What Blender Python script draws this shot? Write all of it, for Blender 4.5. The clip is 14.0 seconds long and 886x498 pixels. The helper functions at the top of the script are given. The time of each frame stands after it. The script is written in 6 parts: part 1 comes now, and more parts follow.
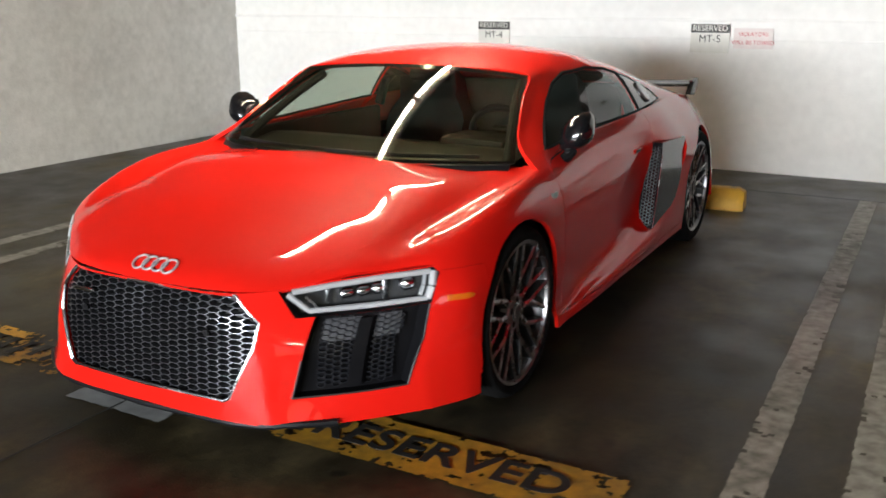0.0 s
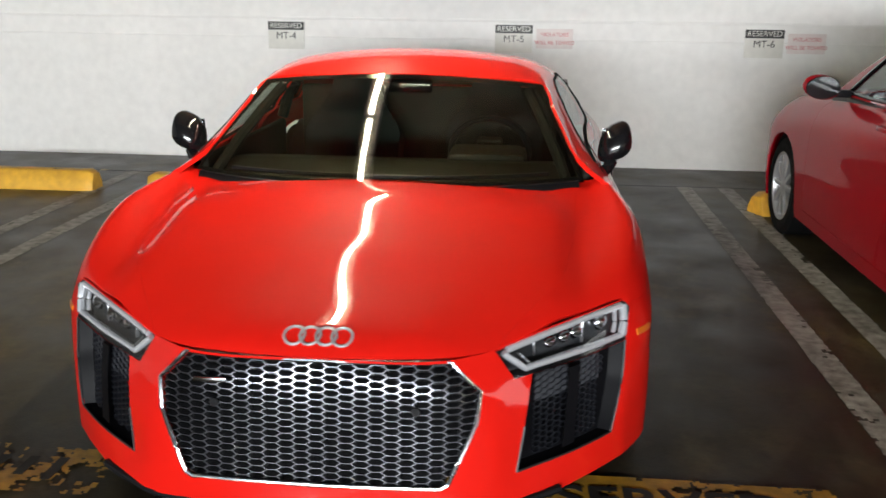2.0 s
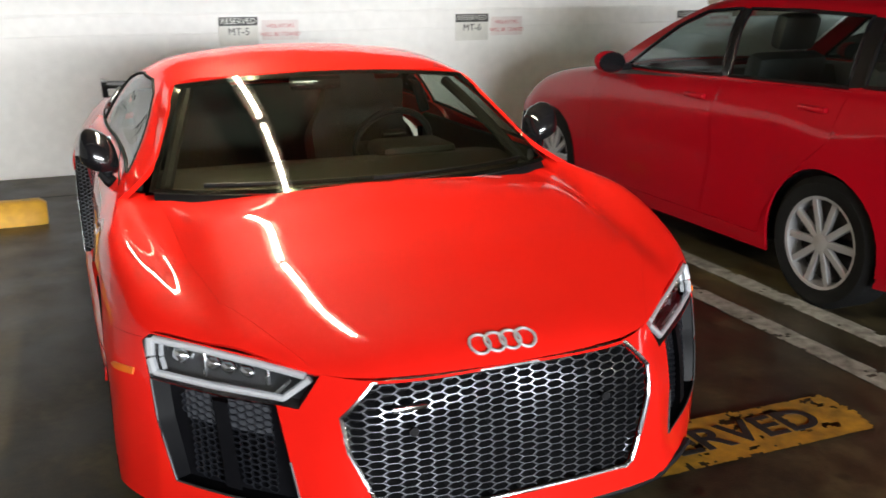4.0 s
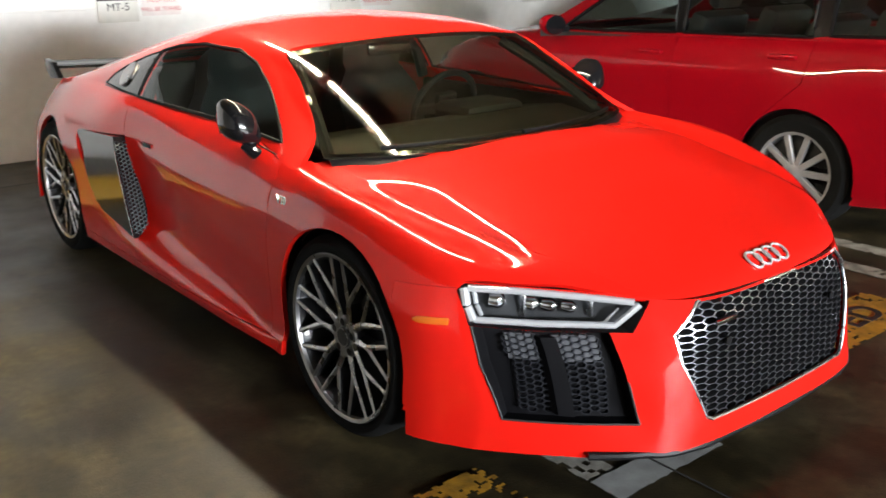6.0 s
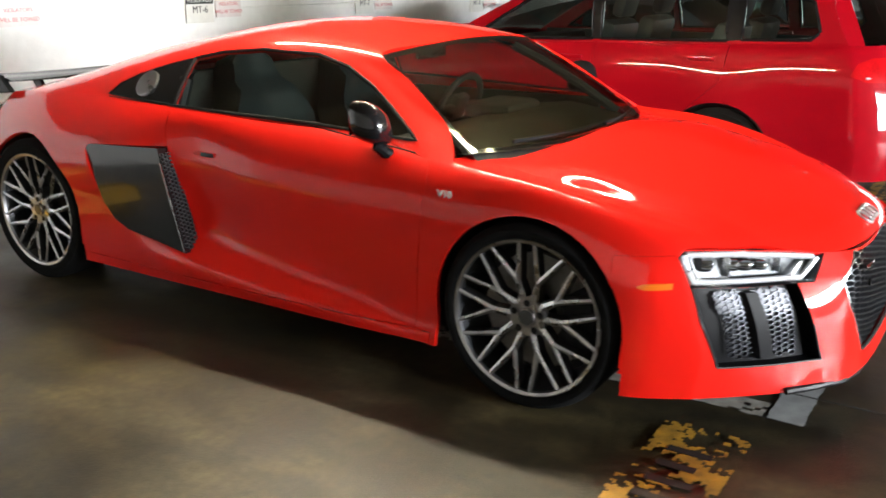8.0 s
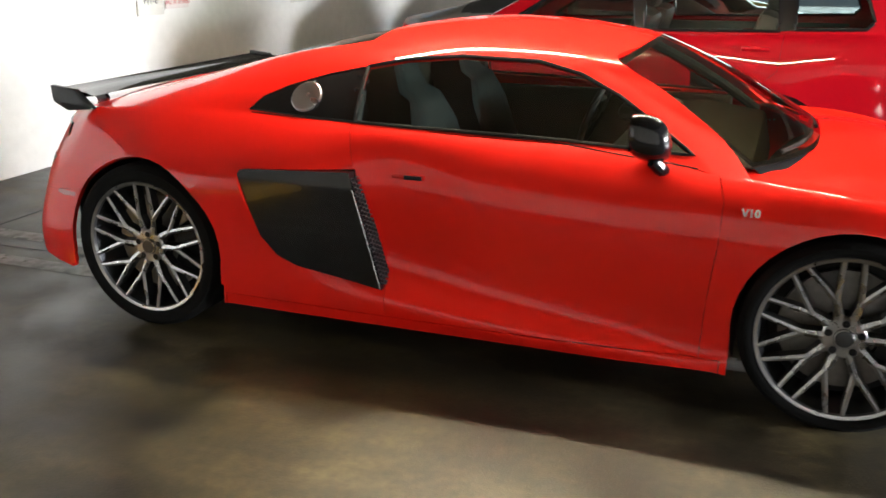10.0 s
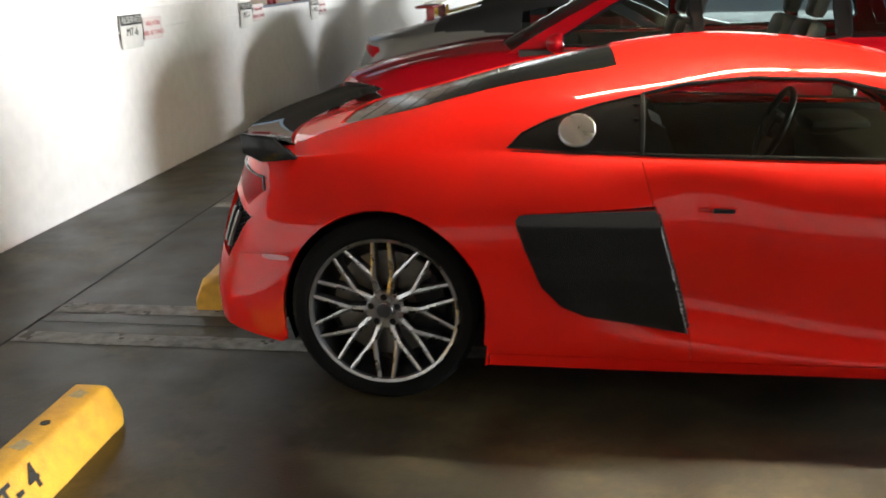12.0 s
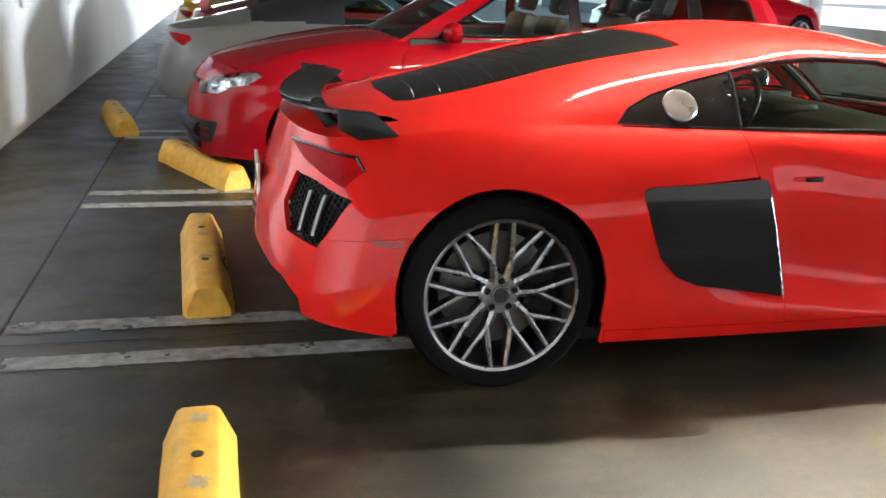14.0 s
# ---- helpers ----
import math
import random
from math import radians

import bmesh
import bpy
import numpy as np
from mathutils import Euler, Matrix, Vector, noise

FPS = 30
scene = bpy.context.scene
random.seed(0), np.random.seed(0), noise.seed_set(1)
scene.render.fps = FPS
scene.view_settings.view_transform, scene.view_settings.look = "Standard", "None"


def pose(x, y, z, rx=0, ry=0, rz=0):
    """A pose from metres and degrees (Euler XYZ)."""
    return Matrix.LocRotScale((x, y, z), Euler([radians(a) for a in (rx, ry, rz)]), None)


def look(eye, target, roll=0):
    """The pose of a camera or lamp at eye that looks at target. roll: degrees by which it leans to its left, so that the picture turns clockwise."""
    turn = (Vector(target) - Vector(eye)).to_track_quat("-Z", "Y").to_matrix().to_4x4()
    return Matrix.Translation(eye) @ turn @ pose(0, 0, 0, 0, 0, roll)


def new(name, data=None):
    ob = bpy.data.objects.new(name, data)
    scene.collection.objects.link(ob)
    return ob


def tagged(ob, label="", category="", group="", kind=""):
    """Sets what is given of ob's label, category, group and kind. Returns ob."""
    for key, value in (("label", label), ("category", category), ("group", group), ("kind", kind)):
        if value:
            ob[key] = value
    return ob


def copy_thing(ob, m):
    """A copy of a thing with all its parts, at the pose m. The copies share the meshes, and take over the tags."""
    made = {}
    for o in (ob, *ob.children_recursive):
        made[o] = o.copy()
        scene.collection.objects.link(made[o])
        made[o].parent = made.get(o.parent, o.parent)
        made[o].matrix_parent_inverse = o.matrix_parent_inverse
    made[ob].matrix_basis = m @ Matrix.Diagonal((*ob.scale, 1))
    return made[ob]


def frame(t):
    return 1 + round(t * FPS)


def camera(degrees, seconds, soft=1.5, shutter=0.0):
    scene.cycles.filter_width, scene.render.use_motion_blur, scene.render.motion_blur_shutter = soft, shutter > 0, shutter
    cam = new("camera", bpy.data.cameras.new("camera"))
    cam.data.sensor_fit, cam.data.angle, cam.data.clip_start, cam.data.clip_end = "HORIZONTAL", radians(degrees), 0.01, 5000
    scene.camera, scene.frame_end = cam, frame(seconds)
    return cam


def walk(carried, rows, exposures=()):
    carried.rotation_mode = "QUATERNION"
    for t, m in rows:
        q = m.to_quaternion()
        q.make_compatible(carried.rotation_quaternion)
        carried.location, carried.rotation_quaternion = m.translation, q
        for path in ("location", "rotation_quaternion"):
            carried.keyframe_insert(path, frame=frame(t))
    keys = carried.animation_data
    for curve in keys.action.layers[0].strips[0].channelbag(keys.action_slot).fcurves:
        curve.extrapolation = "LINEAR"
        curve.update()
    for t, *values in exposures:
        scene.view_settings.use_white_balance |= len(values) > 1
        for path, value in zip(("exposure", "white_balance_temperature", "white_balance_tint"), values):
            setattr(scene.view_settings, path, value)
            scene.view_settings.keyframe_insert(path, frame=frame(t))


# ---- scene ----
# The camera and its way round the car.
cam = camera(51.6, 14.0, soft=1.6, shutter=0.5)
PATH = [
    (0, (2.227, -2.995, 1.457), (1.31, -1.296, 0.932), -0.0),
    (0.5, (1.799, -3.059, 1.453), (1.032, -1.302, 0.883), -0.5),
    (1, (1.374, -3.032, 1.48), (0.839, -1.19, 0.912), -0.5),
    (1.5, (0.949, -3.126, 1.492), (0.664, -1.236, 0.903), 0.2),
    (2, (0.528, -3.128, 1.485), (0.359, -1.207, 0.955), 0.7),
    (2.5, (0.131, -3.155, 1.473), (0.197, -1.242, 0.894), 1.7),
    (3, (-0.255, -3.156, 1.482), (-0.005, -1.266, 0.875), 1.5),
    (3.2, (-0.388, -3.099, 1.489), (-0.048, -1.218, 0.901), 0.5),
    (5.3, (-1.924, -2.605, 1.459), (-0.872, -1.002, 0.89), 1.0),
    (5.5, (-2.065, -2.539, 1.455), (-1.001, -0.953, 0.861), 0.4),
    (6, (-2.35, -2.281, 1.456), (-1.155, -0.794, 0.854), -0.9),
    (6.5, (-2.671, -2.074, 1.432), (-1.29, -0.744, 0.865), 2.0),
    (7, (-2.95, -1.872, 1.441), (-1.45, -0.666, 0.896), 0.1),
    (7.5, (-3.19, -1.573, 1.436), (-1.636, -0.445, 0.878), -0.2),
    (8, (-3.493, -1.33, 1.433), (-1.886, -0.289, 0.858), -0.1),
    (8.5, (-3.574, -1.039, 1.5), (-1.978, 0.025, 0.935), -3.0),
    (10.8, (-3.988, 0.899, 1.494), (-2.141, 1.361, 0.879), 0.8),
    (11, (-3.925, 1.038, 1.5), (-2.07, 1.482, 0.896), 0.4),
    (11.5, (-3.896, 1.525, 1.529), (-2.013, 1.941, 1.0), 0.2),
    (12, (-3.984, 1.973, 1.528), (-2.094, 2.257, 0.94), -1.4),
    (12.5, (-3.944, 2.386, 1.492), (-2.033, 2.493, 0.912), -0.8),
    (13, (-3.983, 2.76, 1.476), (-2.065, 2.645, 0.922), -1.6),
    (13.5, (-3.913, 3.142, 1.44), (-2.017, 2.881, 0.859), 0.6),
    (14, (-3.793, 3.533, 1.391), (-1.928, 3.092, 0.819), 2.0),
]
walk(cam, [(t, look(eye, target, roll)) for t, eye, target, roll in PATH],
     exposures=[(0.0, -0.42, 6500, 10), (1.5, -0.5, 6500, 10), (2.0, -0.8, 6500, 10), (2.5, -0.64, 6500, 10), (3.2, -0.52, 6500, 10), (5.5, -0.13, 6500, 10), (7.5, 0.3, 6500, 10), (8.5, 0.36, 6500, 10), (10.8, 0.68, 6500, 10), (11.5, 0.6, 6500, 10), (12.0, 0.38, 6500, 10), (13.5, 0.46, 6500, 10), (14.0, 1.14, 5850, 10)])

# ---- world and light ----
world = bpy.data.worlds.new("sky")
world.use_nodes = True
scene.world = world
wn = world.node_tree
sky = wn.nodes.new("ShaderNodeTexSky")
sky.sky_type, sky.sun_disc = "NISHITA", False
sky.sun_elevation, sky.sun_rotation = radians(38), radians(150)
wn.links.new(sky.outputs[0], wn.nodes["Background"].inputs[0])
wn.nodes["Background"].inputs[1].default_value = 0.12
sun = new("sun", bpy.data.lights.new("sun", "SUN"))
sun.data.energy, sun.data.angle, sun.data.color = 4.0, radians(0.5), (1.0, 0.95, 0.86)
sun.matrix_world = look((0, -20, 16), (0, 0, 0))
scene.view_settings.exposure = 0.0
# daylight in the mouth of the level
day = new("daylight", bpy.data.lights.new("daylight", "AREA"))
day.data.shape, day.data.size, day.data.size_y = "RECTANGLE", 7.6, 0.86
day.data.energy, day.data.color = 4500.0, (0.93, 0.97, 1.0)
day.matrix_world = look((0.1, -13.3, 1.76), (0.3, 0, 1.1))
# added area lamp: sky light through an assumed open east end, for floor sheen
east = new("east_sky_fill", bpy.data.lights.new("east_sky_fill", "AREA"))
east.data.shape, east.data.size, east.data.size_y = "RECTANGLE", 18.0, 2.1
east.data.energy, east.data.color = 550.0, (0.93, 0.98, 1.0)
east.matrix_world = look((26.2, -4.0, 1.12), (0, -4.0, 1.12))

# ---- materials ----
def mat(name, color, rough=0.5, metal=0.0, coat=0.0, vary=0.0, scale=6.0, bump=0.0, bscale=60.0, rvary=0.0, second=None, spec=0.5, coat_rough=0.03, coat_ior=1.5):
    """A Principled material whose colour and gloss vary at two scales; second: the colour of stains and wear."""
    m = bpy.data.materials.new(name)
    m.use_nodes = True
    nt = m.node_tree
    b = nt.nodes["Principled BSDF"]
    b.inputs["Base Color"].default_value = (*color, 1)
    b.inputs["Roughness"].default_value = rough
    b.inputs["Metallic"].default_value = metal
    b.inputs["Coat Weight"].default_value = coat
    b.inputs["Coat Roughness"].default_value = coat_rough
    b.inputs["Coat IOR"].default_value = coat_ior
    b.inputs["Specular IOR Level"].default_value = spec
    if not (vary or bump or rvary):
        return m
    co = nt.nodes.new("ShaderNodeTexCoord")
    big = nt.nodes.new("ShaderNodeTexNoise")
    big.inputs["Scale"].default_value, big.inputs["Detail"].default_value = scale * 0.18, 5
    fine = nt.nodes.new("ShaderNodeTexNoise")
    fine.inputs["Scale"].default_value, fine.inputs["Detail"].default_value = scale * 2.4, 6
    for n in (big, fine):
        nt.links.new(co.outputs["Object"], n.inputs["Vector"])
    add = nt.nodes.new("ShaderNodeMath")
    add.operation = "ADD"
    nt.links.new(big.outputs[0], add.inputs[0]), nt.links.new(fine.outputs[0], add.inputs[1])
    if vary:
        ramp = nt.nodes.new("ShaderNodeMapRange")
        ramp.inputs[1].default_value, ramp.inputs[2].default_value = 0.72, 1.28
        nt.links.new(add.outputs[0], ramp.inputs[0])
        mix = nt.nodes.new("ShaderNodeMix")
        mix.data_type = "RGBA"
        dark = second or tuple(c * (1 - vary) for c in color)
        mix.inputs[6].default_value, mix.inputs[7].default_value = (*dark, 1), (*[min(1, c * (1 + vary * 0.4)) for c in color], 1)
        nt.links.new(ramp.outputs[0], mix.inputs[0]), nt.links.new(mix.outputs[2], b.inputs["Base Color"])
    if rvary:
        rr = nt.nodes.new("ShaderNodeMapRange")
        rr.inputs[1].default_value, rr.inputs[2].default_value = 0.7, 1.3
        rr.inputs[3].default_value, rr.inputs[4].default_value = max(0.02, rough - rvary), min(1, rough + rvary)
        nt.links.new(add.outputs[0], rr.inputs[0]), nt.links.new(rr.outputs[0], b.inputs["Roughness"])
    if bump:
        bt = nt.nodes.new("ShaderNodeTexNoise")
        bt.inputs["Scale"].default_value, bt.inputs["Detail"].default_value = bscale, 6
        nt.links.new(co.outputs["Object"], bt.inputs["Vector"])
        bn = nt.nodes.new("ShaderNodeBump")
        bn.inputs["Strength"].default_value, bn.inputs["Distance"].default_value = bump, 0.01
        nt.links.new(bt.outputs[0], bn.inputs["Height"]), nt.links.new(bn.outputs[0], b.inputs["Normal"])
    return m


def glass(name, tint, gloss=0.02, body=0.0, body_color=(0.01, 0.01, 0.01)):
    """Thin window glass: tinted see-through, with mirror gloss by Fresnel."""
    m = bpy.data.materials.new(name)
    m.use_nodes = True
    nt = m.node_tree
    nt.nodes.remove(nt.nodes["Principled BSDF"])
    out = nt.nodes["Material Output"]
    clear, gl, lw, mx = (nt.nodes.new(f"ShaderNode{k}") for k in ("BsdfTransparent", "BsdfGlossy", "LayerWeight", "MixShader"))
    clear.inputs[0].default_value = (*tint, 1)
    gl.inputs["Roughness"].default_value = gloss
    lw.inputs[0].default_value = 0.5
    rise, fr = nt.nodes.new("ShaderNodeMath"), nt.nodes.new("ShaderNodeMath")
    rise.operation, rise.inputs[1].default_value = "POWER", 4.6
    fr.operation, fr.inputs[1].default_value, fr.inputs[2].default_value = "MULTIPLY_ADD", 0.80, 0.05
    nt.links.new(lw.outputs["Facing"], rise.inputs[0]), nt.links.new(rise.outputs[0], fr.inputs[0])
    nt.links.new(fr.outputs[0], mx.inputs[0]), nt.links.new(clear.outputs[0], mx.inputs[1]), nt.links.new(gl.outputs[0], mx.inputs[2])
    nt.links.new(mx.outputs[0], out.inputs[0])
    return m


def lamp_mat(name, color, strength):
    m = bpy.data.materials.new(name)
    m.use_nodes = True
    b = m.node_tree.nodes["Principled BSDF"]
    b.inputs["Base Color"].default_value = (*color, 1)
    b.inputs["Emission Color"].default_value = (*color, 1)
    b.inputs["Emission Strength"].default_value = strength
    return m


RED = mat("red_paint", (0.63, 0.010, 0.0055), 0.45, 0.0, 0.8, vary=0.03, scale=3, spec=0.03, coat_rough=0.012, coat_ior=1.5)
GOLF_RED = mat("crimson_paint", (0.255, 0.0016, 0.0065), 0.45, 0.0, 0.6, vary=0.04, scale=3, spec=0.03, coat_rough=0.015, coat_ior=1.45)
BLACK = mat("satin_black", (0.007, 0.007, 0.008), 0.45, spec=0.18, vary=0.15, rvary=0.08)
GLOSS_BLACK = mat("gloss_black", (0.006, 0.006, 0.007), 0.14, coat=0.25, spec=0.3, vary=0.1, rvary=0.05)
CARBON = mat("carbon_weave", (0.014, 0.015, 0.016), 0.5, 0.0, 0.55, spec=0.02, vary=0.35, scale=120)
RUBBER = mat("tyre_rubber", (0.007, 0.007, 0.007), 0.9, vary=0.2, spec=0.06, bump=0.25, bscale=220, rvary=0.1)
CHROME = mat("chrome", (0.82, 0.83, 0.85), 0.09, 1.0, vary=0.04, rvary=0.05)
SILVER_RIM = mat("silver_wheel_paint", (0.42, 0.42, 0.43), 0.34, 0.6, 0.3, vary=0.06)
BADGE = mat("bright_badge_chrome", (0.52, 0.52, 0.53), 0.28, 0.55, 0.4, vary=0.05)
ALU = mat("satin_aluminium", (0.62, 0.63, 0.65), 0.25, 1.0, vary=0.08, rvary=0.08)
RIM = mat("turned_rim_metal", (0.40, 0.40, 0.41), 0.30, 1.0, vary=0.1, rvary=0.08)
RIM_DARK = mat("anthracite_rim_paint", (0.05, 0.052, 0.056), 0.35, 0.6, 0.4, vary=0.15)
DISC = mat("brake_disc_steel", (0.22, 0.21, 0.2), 0.4, 1.0, vary=0.2, scale=20)
GLASS_DARK = glass("tinted_glass", (0.60, 0.68, 0.67))
GLASS_SCREEN = glass("windscreen_glass", (0.68, 0.70, 0.58))
GLASS_REAR = glass("dark_glass", (0.10, 0.11, 0.11))
GLASS_CLEAR = glass("lamp_glass", (0.93, 0.94, 0.95))
WHITE_PLASTIC = mat("white_light_guide", (0.56, 0.57, 0.59), 0.22, 0.35, coat=1.0, vary=0.05)
AMBER = mat("amber_reflector", (0.62, 0.13, 0.004), 0.3, coat=0.3, vary=0.08)
TAIL_RED = mat("tail_lamp_red", (0.36, 0.003, 0.005), 0.4, coat=0.03, spec=0.04, vary=0.35, scale=60)
LEATHER = mat("grey_leather", (0.008, 0.0115, 0.013), 0.6, spec=0.2, vary=0.2, scale=12, bump=0.15, bscale=150)
TAN = mat("beige_trim", (0.12, 0.10, 0.07), 0.6, vary=0.15, scale=12)
DASH = mat("dashboard_plastic", (0.010, 0.009, 0.006), 0.6, spec=0.2, vary=0.25, scale=15, bump=0.1, bscale=200)
DARK_TRIM = mat("dark_cabin_trim", (0.014, 0.0135, 0.0125), 0.55, vary=0.25, scale=15, bump=0.1, bscale=200)


def floor_mat():
    """Dark sealed concrete: broad patches, smears along the stalls, fine grit and oil spots."""
    m = mat("parking_floor_concrete", (0.06, 0.048, 0.032), 0.36, bump=0.14, bscale=110, spec=0.5)
    nt = m.node_tree
    b = nt.nodes["Principled BSDF"]
    co = nt.nodes.new("ShaderNodeTexCoord")

    def tex(scale, stretch=(1, 1, 1), detail=6, kind="Noise"):
        mp = nt.nodes.new("ShaderNodeMapping")
        mp.inputs["Scale"].default_value = stretch
        n = nt.nodes.new("ShaderNodeTex" + kind)
        n.inputs["Scale"].default_value, n.inputs["Detail"].default_value = scale, detail
        nt.links.new(co.outputs["Object"], mp.inputs[0]), nt.links.new(mp.outputs[0], n.inputs["Vector"])
        return n.outputs[0]

    def ramp(src, lo, hi, a, z):
        r = nt.nodes.new("ShaderNodeMapRange")
        for k, v in zip((1, 2, 3, 4), (lo, hi, a, z)):
            r.inputs[k].default_value = v
        nt.links.new(src, r.inputs[0])
        return r.outputs[0]

    def times(a, c):
        r = nt.nodes.new("ShaderNodeMath")
        r.operation = "MULTIPLY"
        nt.links.new(a, r.inputs[0]), nt.links.new(c, r.inputs[1])
        return r.outputs[0]

    patches, smears, grit = tex(0.55, detail=4), tex(1.1, (2.2, 0.55, 1), 6), tex(26, detail=8)
    blots, spots, scuffs = tex(2.6, detail=7), tex(5.5, detail=2), tex(7.5, (1, 0.6, 1), 9)
    tone = times(times(ramp(patches, .32, .68, .45, 1.45), ramp(smears, .35, .66, .58, 1.32)), times(ramp(grit, .3, .7, .66, 1.24), ramp(blots, .38, .60, .50, 1.26)))
    tone = times(times(tone, ramp(spots, .27, .33, .38, 1.0)), ramp(scuffs, .40, .68, .74, 1.45))
    hue = nt.nodes.new("ShaderNodeMix")
    hue.data_type = "RGBA"
    hue.inputs[6].default_value, hue.inputs[7].default_value = (0.043, 0.032, 0.0115, 1), (0.033, 0.026, 0.013, 1)
    nt.links.new(ramp(tex(0.8, detail=3), .4, .6, 0, 1), hue.inputs[0])
    fin = nt.nodes.new("ShaderNodeVectorMath")
    fin.operation = "SCALE"
    nt.links.new(hue.outputs[2], fin.inputs[0]), nt.links.new(tone, fin.inputs["Scale"]), nt.links.new(fin.outputs[0], b.inputs["Base Color"])
    nt.links.new(ramp(blots, .3, .7, .34, .58), b.inputs["Roughness"])
    return m


CONCRETE_FLOOR = floor_mat()
WALL_WHITE = mat("white_painted_concrete", (0.86, 0.85, 0.83), 0.75, vary=0.07, scale=5, bump=0.2, bscale=70)
WALL_GREY = mat("bare_concrete_wall", (0.58, 0.57, 0.545), 0.8, vary=0.2, scale=5, bump=0.25, bscale=60)
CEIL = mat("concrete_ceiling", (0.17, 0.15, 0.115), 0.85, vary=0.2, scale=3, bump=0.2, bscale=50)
YELLOW = mat("yellow_kerb_paint", (0.72, 0.40, 0.035), 0.55, vary=0.3, scale=7, bump=0.2, bscale=110, second=(0.55, 0.29, 0.035))
DARK_STEEL = mat("dark_steel", (0.05, 0.05, 0.05), 0.5, 0.7, vary=0.2)
TUBE = lamp_mat("fluorescent_tube", (1.0, 0.90, 0.66), 280.0)
FIXTURE = mat("white_enamel", (0.75, 0.75, 0.72), 0.4, vary=0.08)


# ---- mesh tools ----
def part(name, bm, material, parent=None, label="", sharp=32.0):
    """Links a bmesh as one mesh object under a thing or a part."""
    me = bpy.data.meshes.new(name)
    bmesh.ops.recalc_face_normals(bm, faces=bm.faces)
    bm.to_mesh(me)
    bm.free()
    me.materials.append(material)
    me.shade_smooth()
    me.set_sharp_from_angle(angle=radians(sharp))
    ob = new(name, me)
    if parent:
        ob.parent = parent
    if label:
        tagged(ob, label)
    return ob


def thing(name, label, category, group="", kind="", at=None):
    ob = tagged(new(name), label, category, group, kind)
    if at is not None:
        ob.matrix_world = at
    return ob


def box(bm, lo, hi, bevel=0.0, m=None, seg=2):
    """Adds a box with rounded edges to bm."""
    lo, hi = Vector(lo), Vector(hi)
    r = bmesh.ops.create_cube(bm, size=1.0, matrix=Matrix.Translation((lo + hi) / 2) @ Matrix.Diagonal((*(hi - lo), 1)))
    vs = r["verts"]
    if bevel:
        es = list({e for v in vs for e in v.link_edges})
        r = bmesh.ops.bevel(bm, geom=es, offset=bevel, segments=seg, affect="EDGES", profile=0.5)
        vs = r["verts"]
        vs = list({v for f in r["faces"] for v in f.verts} | {v for v in vs})
    if m is not None:
        todo, stack = set(vs), list(vs)
        while stack:
            for e in stack.pop().link_edges:
                for v in e.verts:
                    if v not in todo:
                        todo.add(v), stack.append(v)
        bmesh.ops.transform(bm, matrix=m, verts=list(todo))
    return bm


def boxed(name, lo, hi, material, parent=None, label="", bevel=0.004, m=None):
    return part(name, box(bmesh.new(), lo, hi, bevel, m), material, parent, label)


def spline(keys, n=None, at=None, params=None):
    """Points on a smooth curve through the keys (rows), evenly in chord length, or at the given parameters 0 to 1."""
    k = np.asarray(keys, float)
    if params is None:
        step = np.linalg.norm(np.diff(k, axis=0), axis=1) ** 0.75
        params = np.r_[0, np.cumsum(step)] / max(step.sum(), 1e-9)
    p = np.asarray(params, float)
    t = np.linspace(0, 1, n) if at is None else np.asarray(at, float)
    h, d = np.diff(p), np.diff(k, axis=0) / np.diff(p)[:, None]
    tan = np.empty_like(k)
    tan[0], tan[-1] = d[0], d[-1]
    if len(k) > 2:
        w = (h[1:] / (h[1:] + h[:-1]))[:, None]
        tan[1:-1] = d[:-1] * w + d[1:] * (1 - w)
        tan[0], tan[-1] = 1.5 * d[0] - 0.5 * tan[1], 1.5 * d[-1] - 0.5 * tan[-2]
    i = np.clip(np.searchsorted(p, t, side="right") - 1, 0, len(h) - 1)
    s, hh = ((t - p[i]) / h[i])[:, None], h[i][:, None]
    return ((1 + 2 * s) * (1 - s) ** 2 * k[i] + s * (1 - s) ** 2 * hh * tan[i] + s**2 * (3 - 2 * s) * k[i + 1] + s**2 * (s - 1) * hh * tan[i + 1])


def loft(sections, nu, nv, flip_start=False):
    """A dense grid (nu, nv, 3) of points on the smooth surface through sections of equal length."""
    g = np.asarray(sections, float)
    rows = np.array([np.r_[0, np.cumsum(np.linalg.norm(np.diff(s, axis=0), axis=1) ** 0.75)] for s in g])
    pv = (rows / rows[:, -1:]).mean(0)
    cols = np.array([np.r_[0, np.cumsum(np.linalg.norm(np.diff(g[:, j], axis=0), axis=1) ** 0.75)] for j in range(g.shape[1])])
    pu = (cols / cols[:, -1:]).mean(0)
    a = np.array([spline(s, nv, params=pv) for s in g])
    return np.array([spline(a[:, j], nu, params=pu) for j in range(nv)]).transpose(1, 0, 2)


def grid_bm(g, mirror=False):
    bm = bmesh.new()
    nu, nv = g.shape[:2]
    vs = [[bm.verts.new(g[i, j]) for j in range(nv)] for i in range(nu)]
    for i in range(nu - 1):
        for j in range(nv - 1):
            q = [vs[i][j], vs[i + 1][j], vs[i + 1][j + 1], vs[i][j + 1]]
            if len({tuple(np.round(v.co, 5)) for v in q}) > 2:
                bm.faces.new(q)
    bmesh.ops.remove_doubles(bm, verts=bm.verts, dist=0.0004)
    return bm


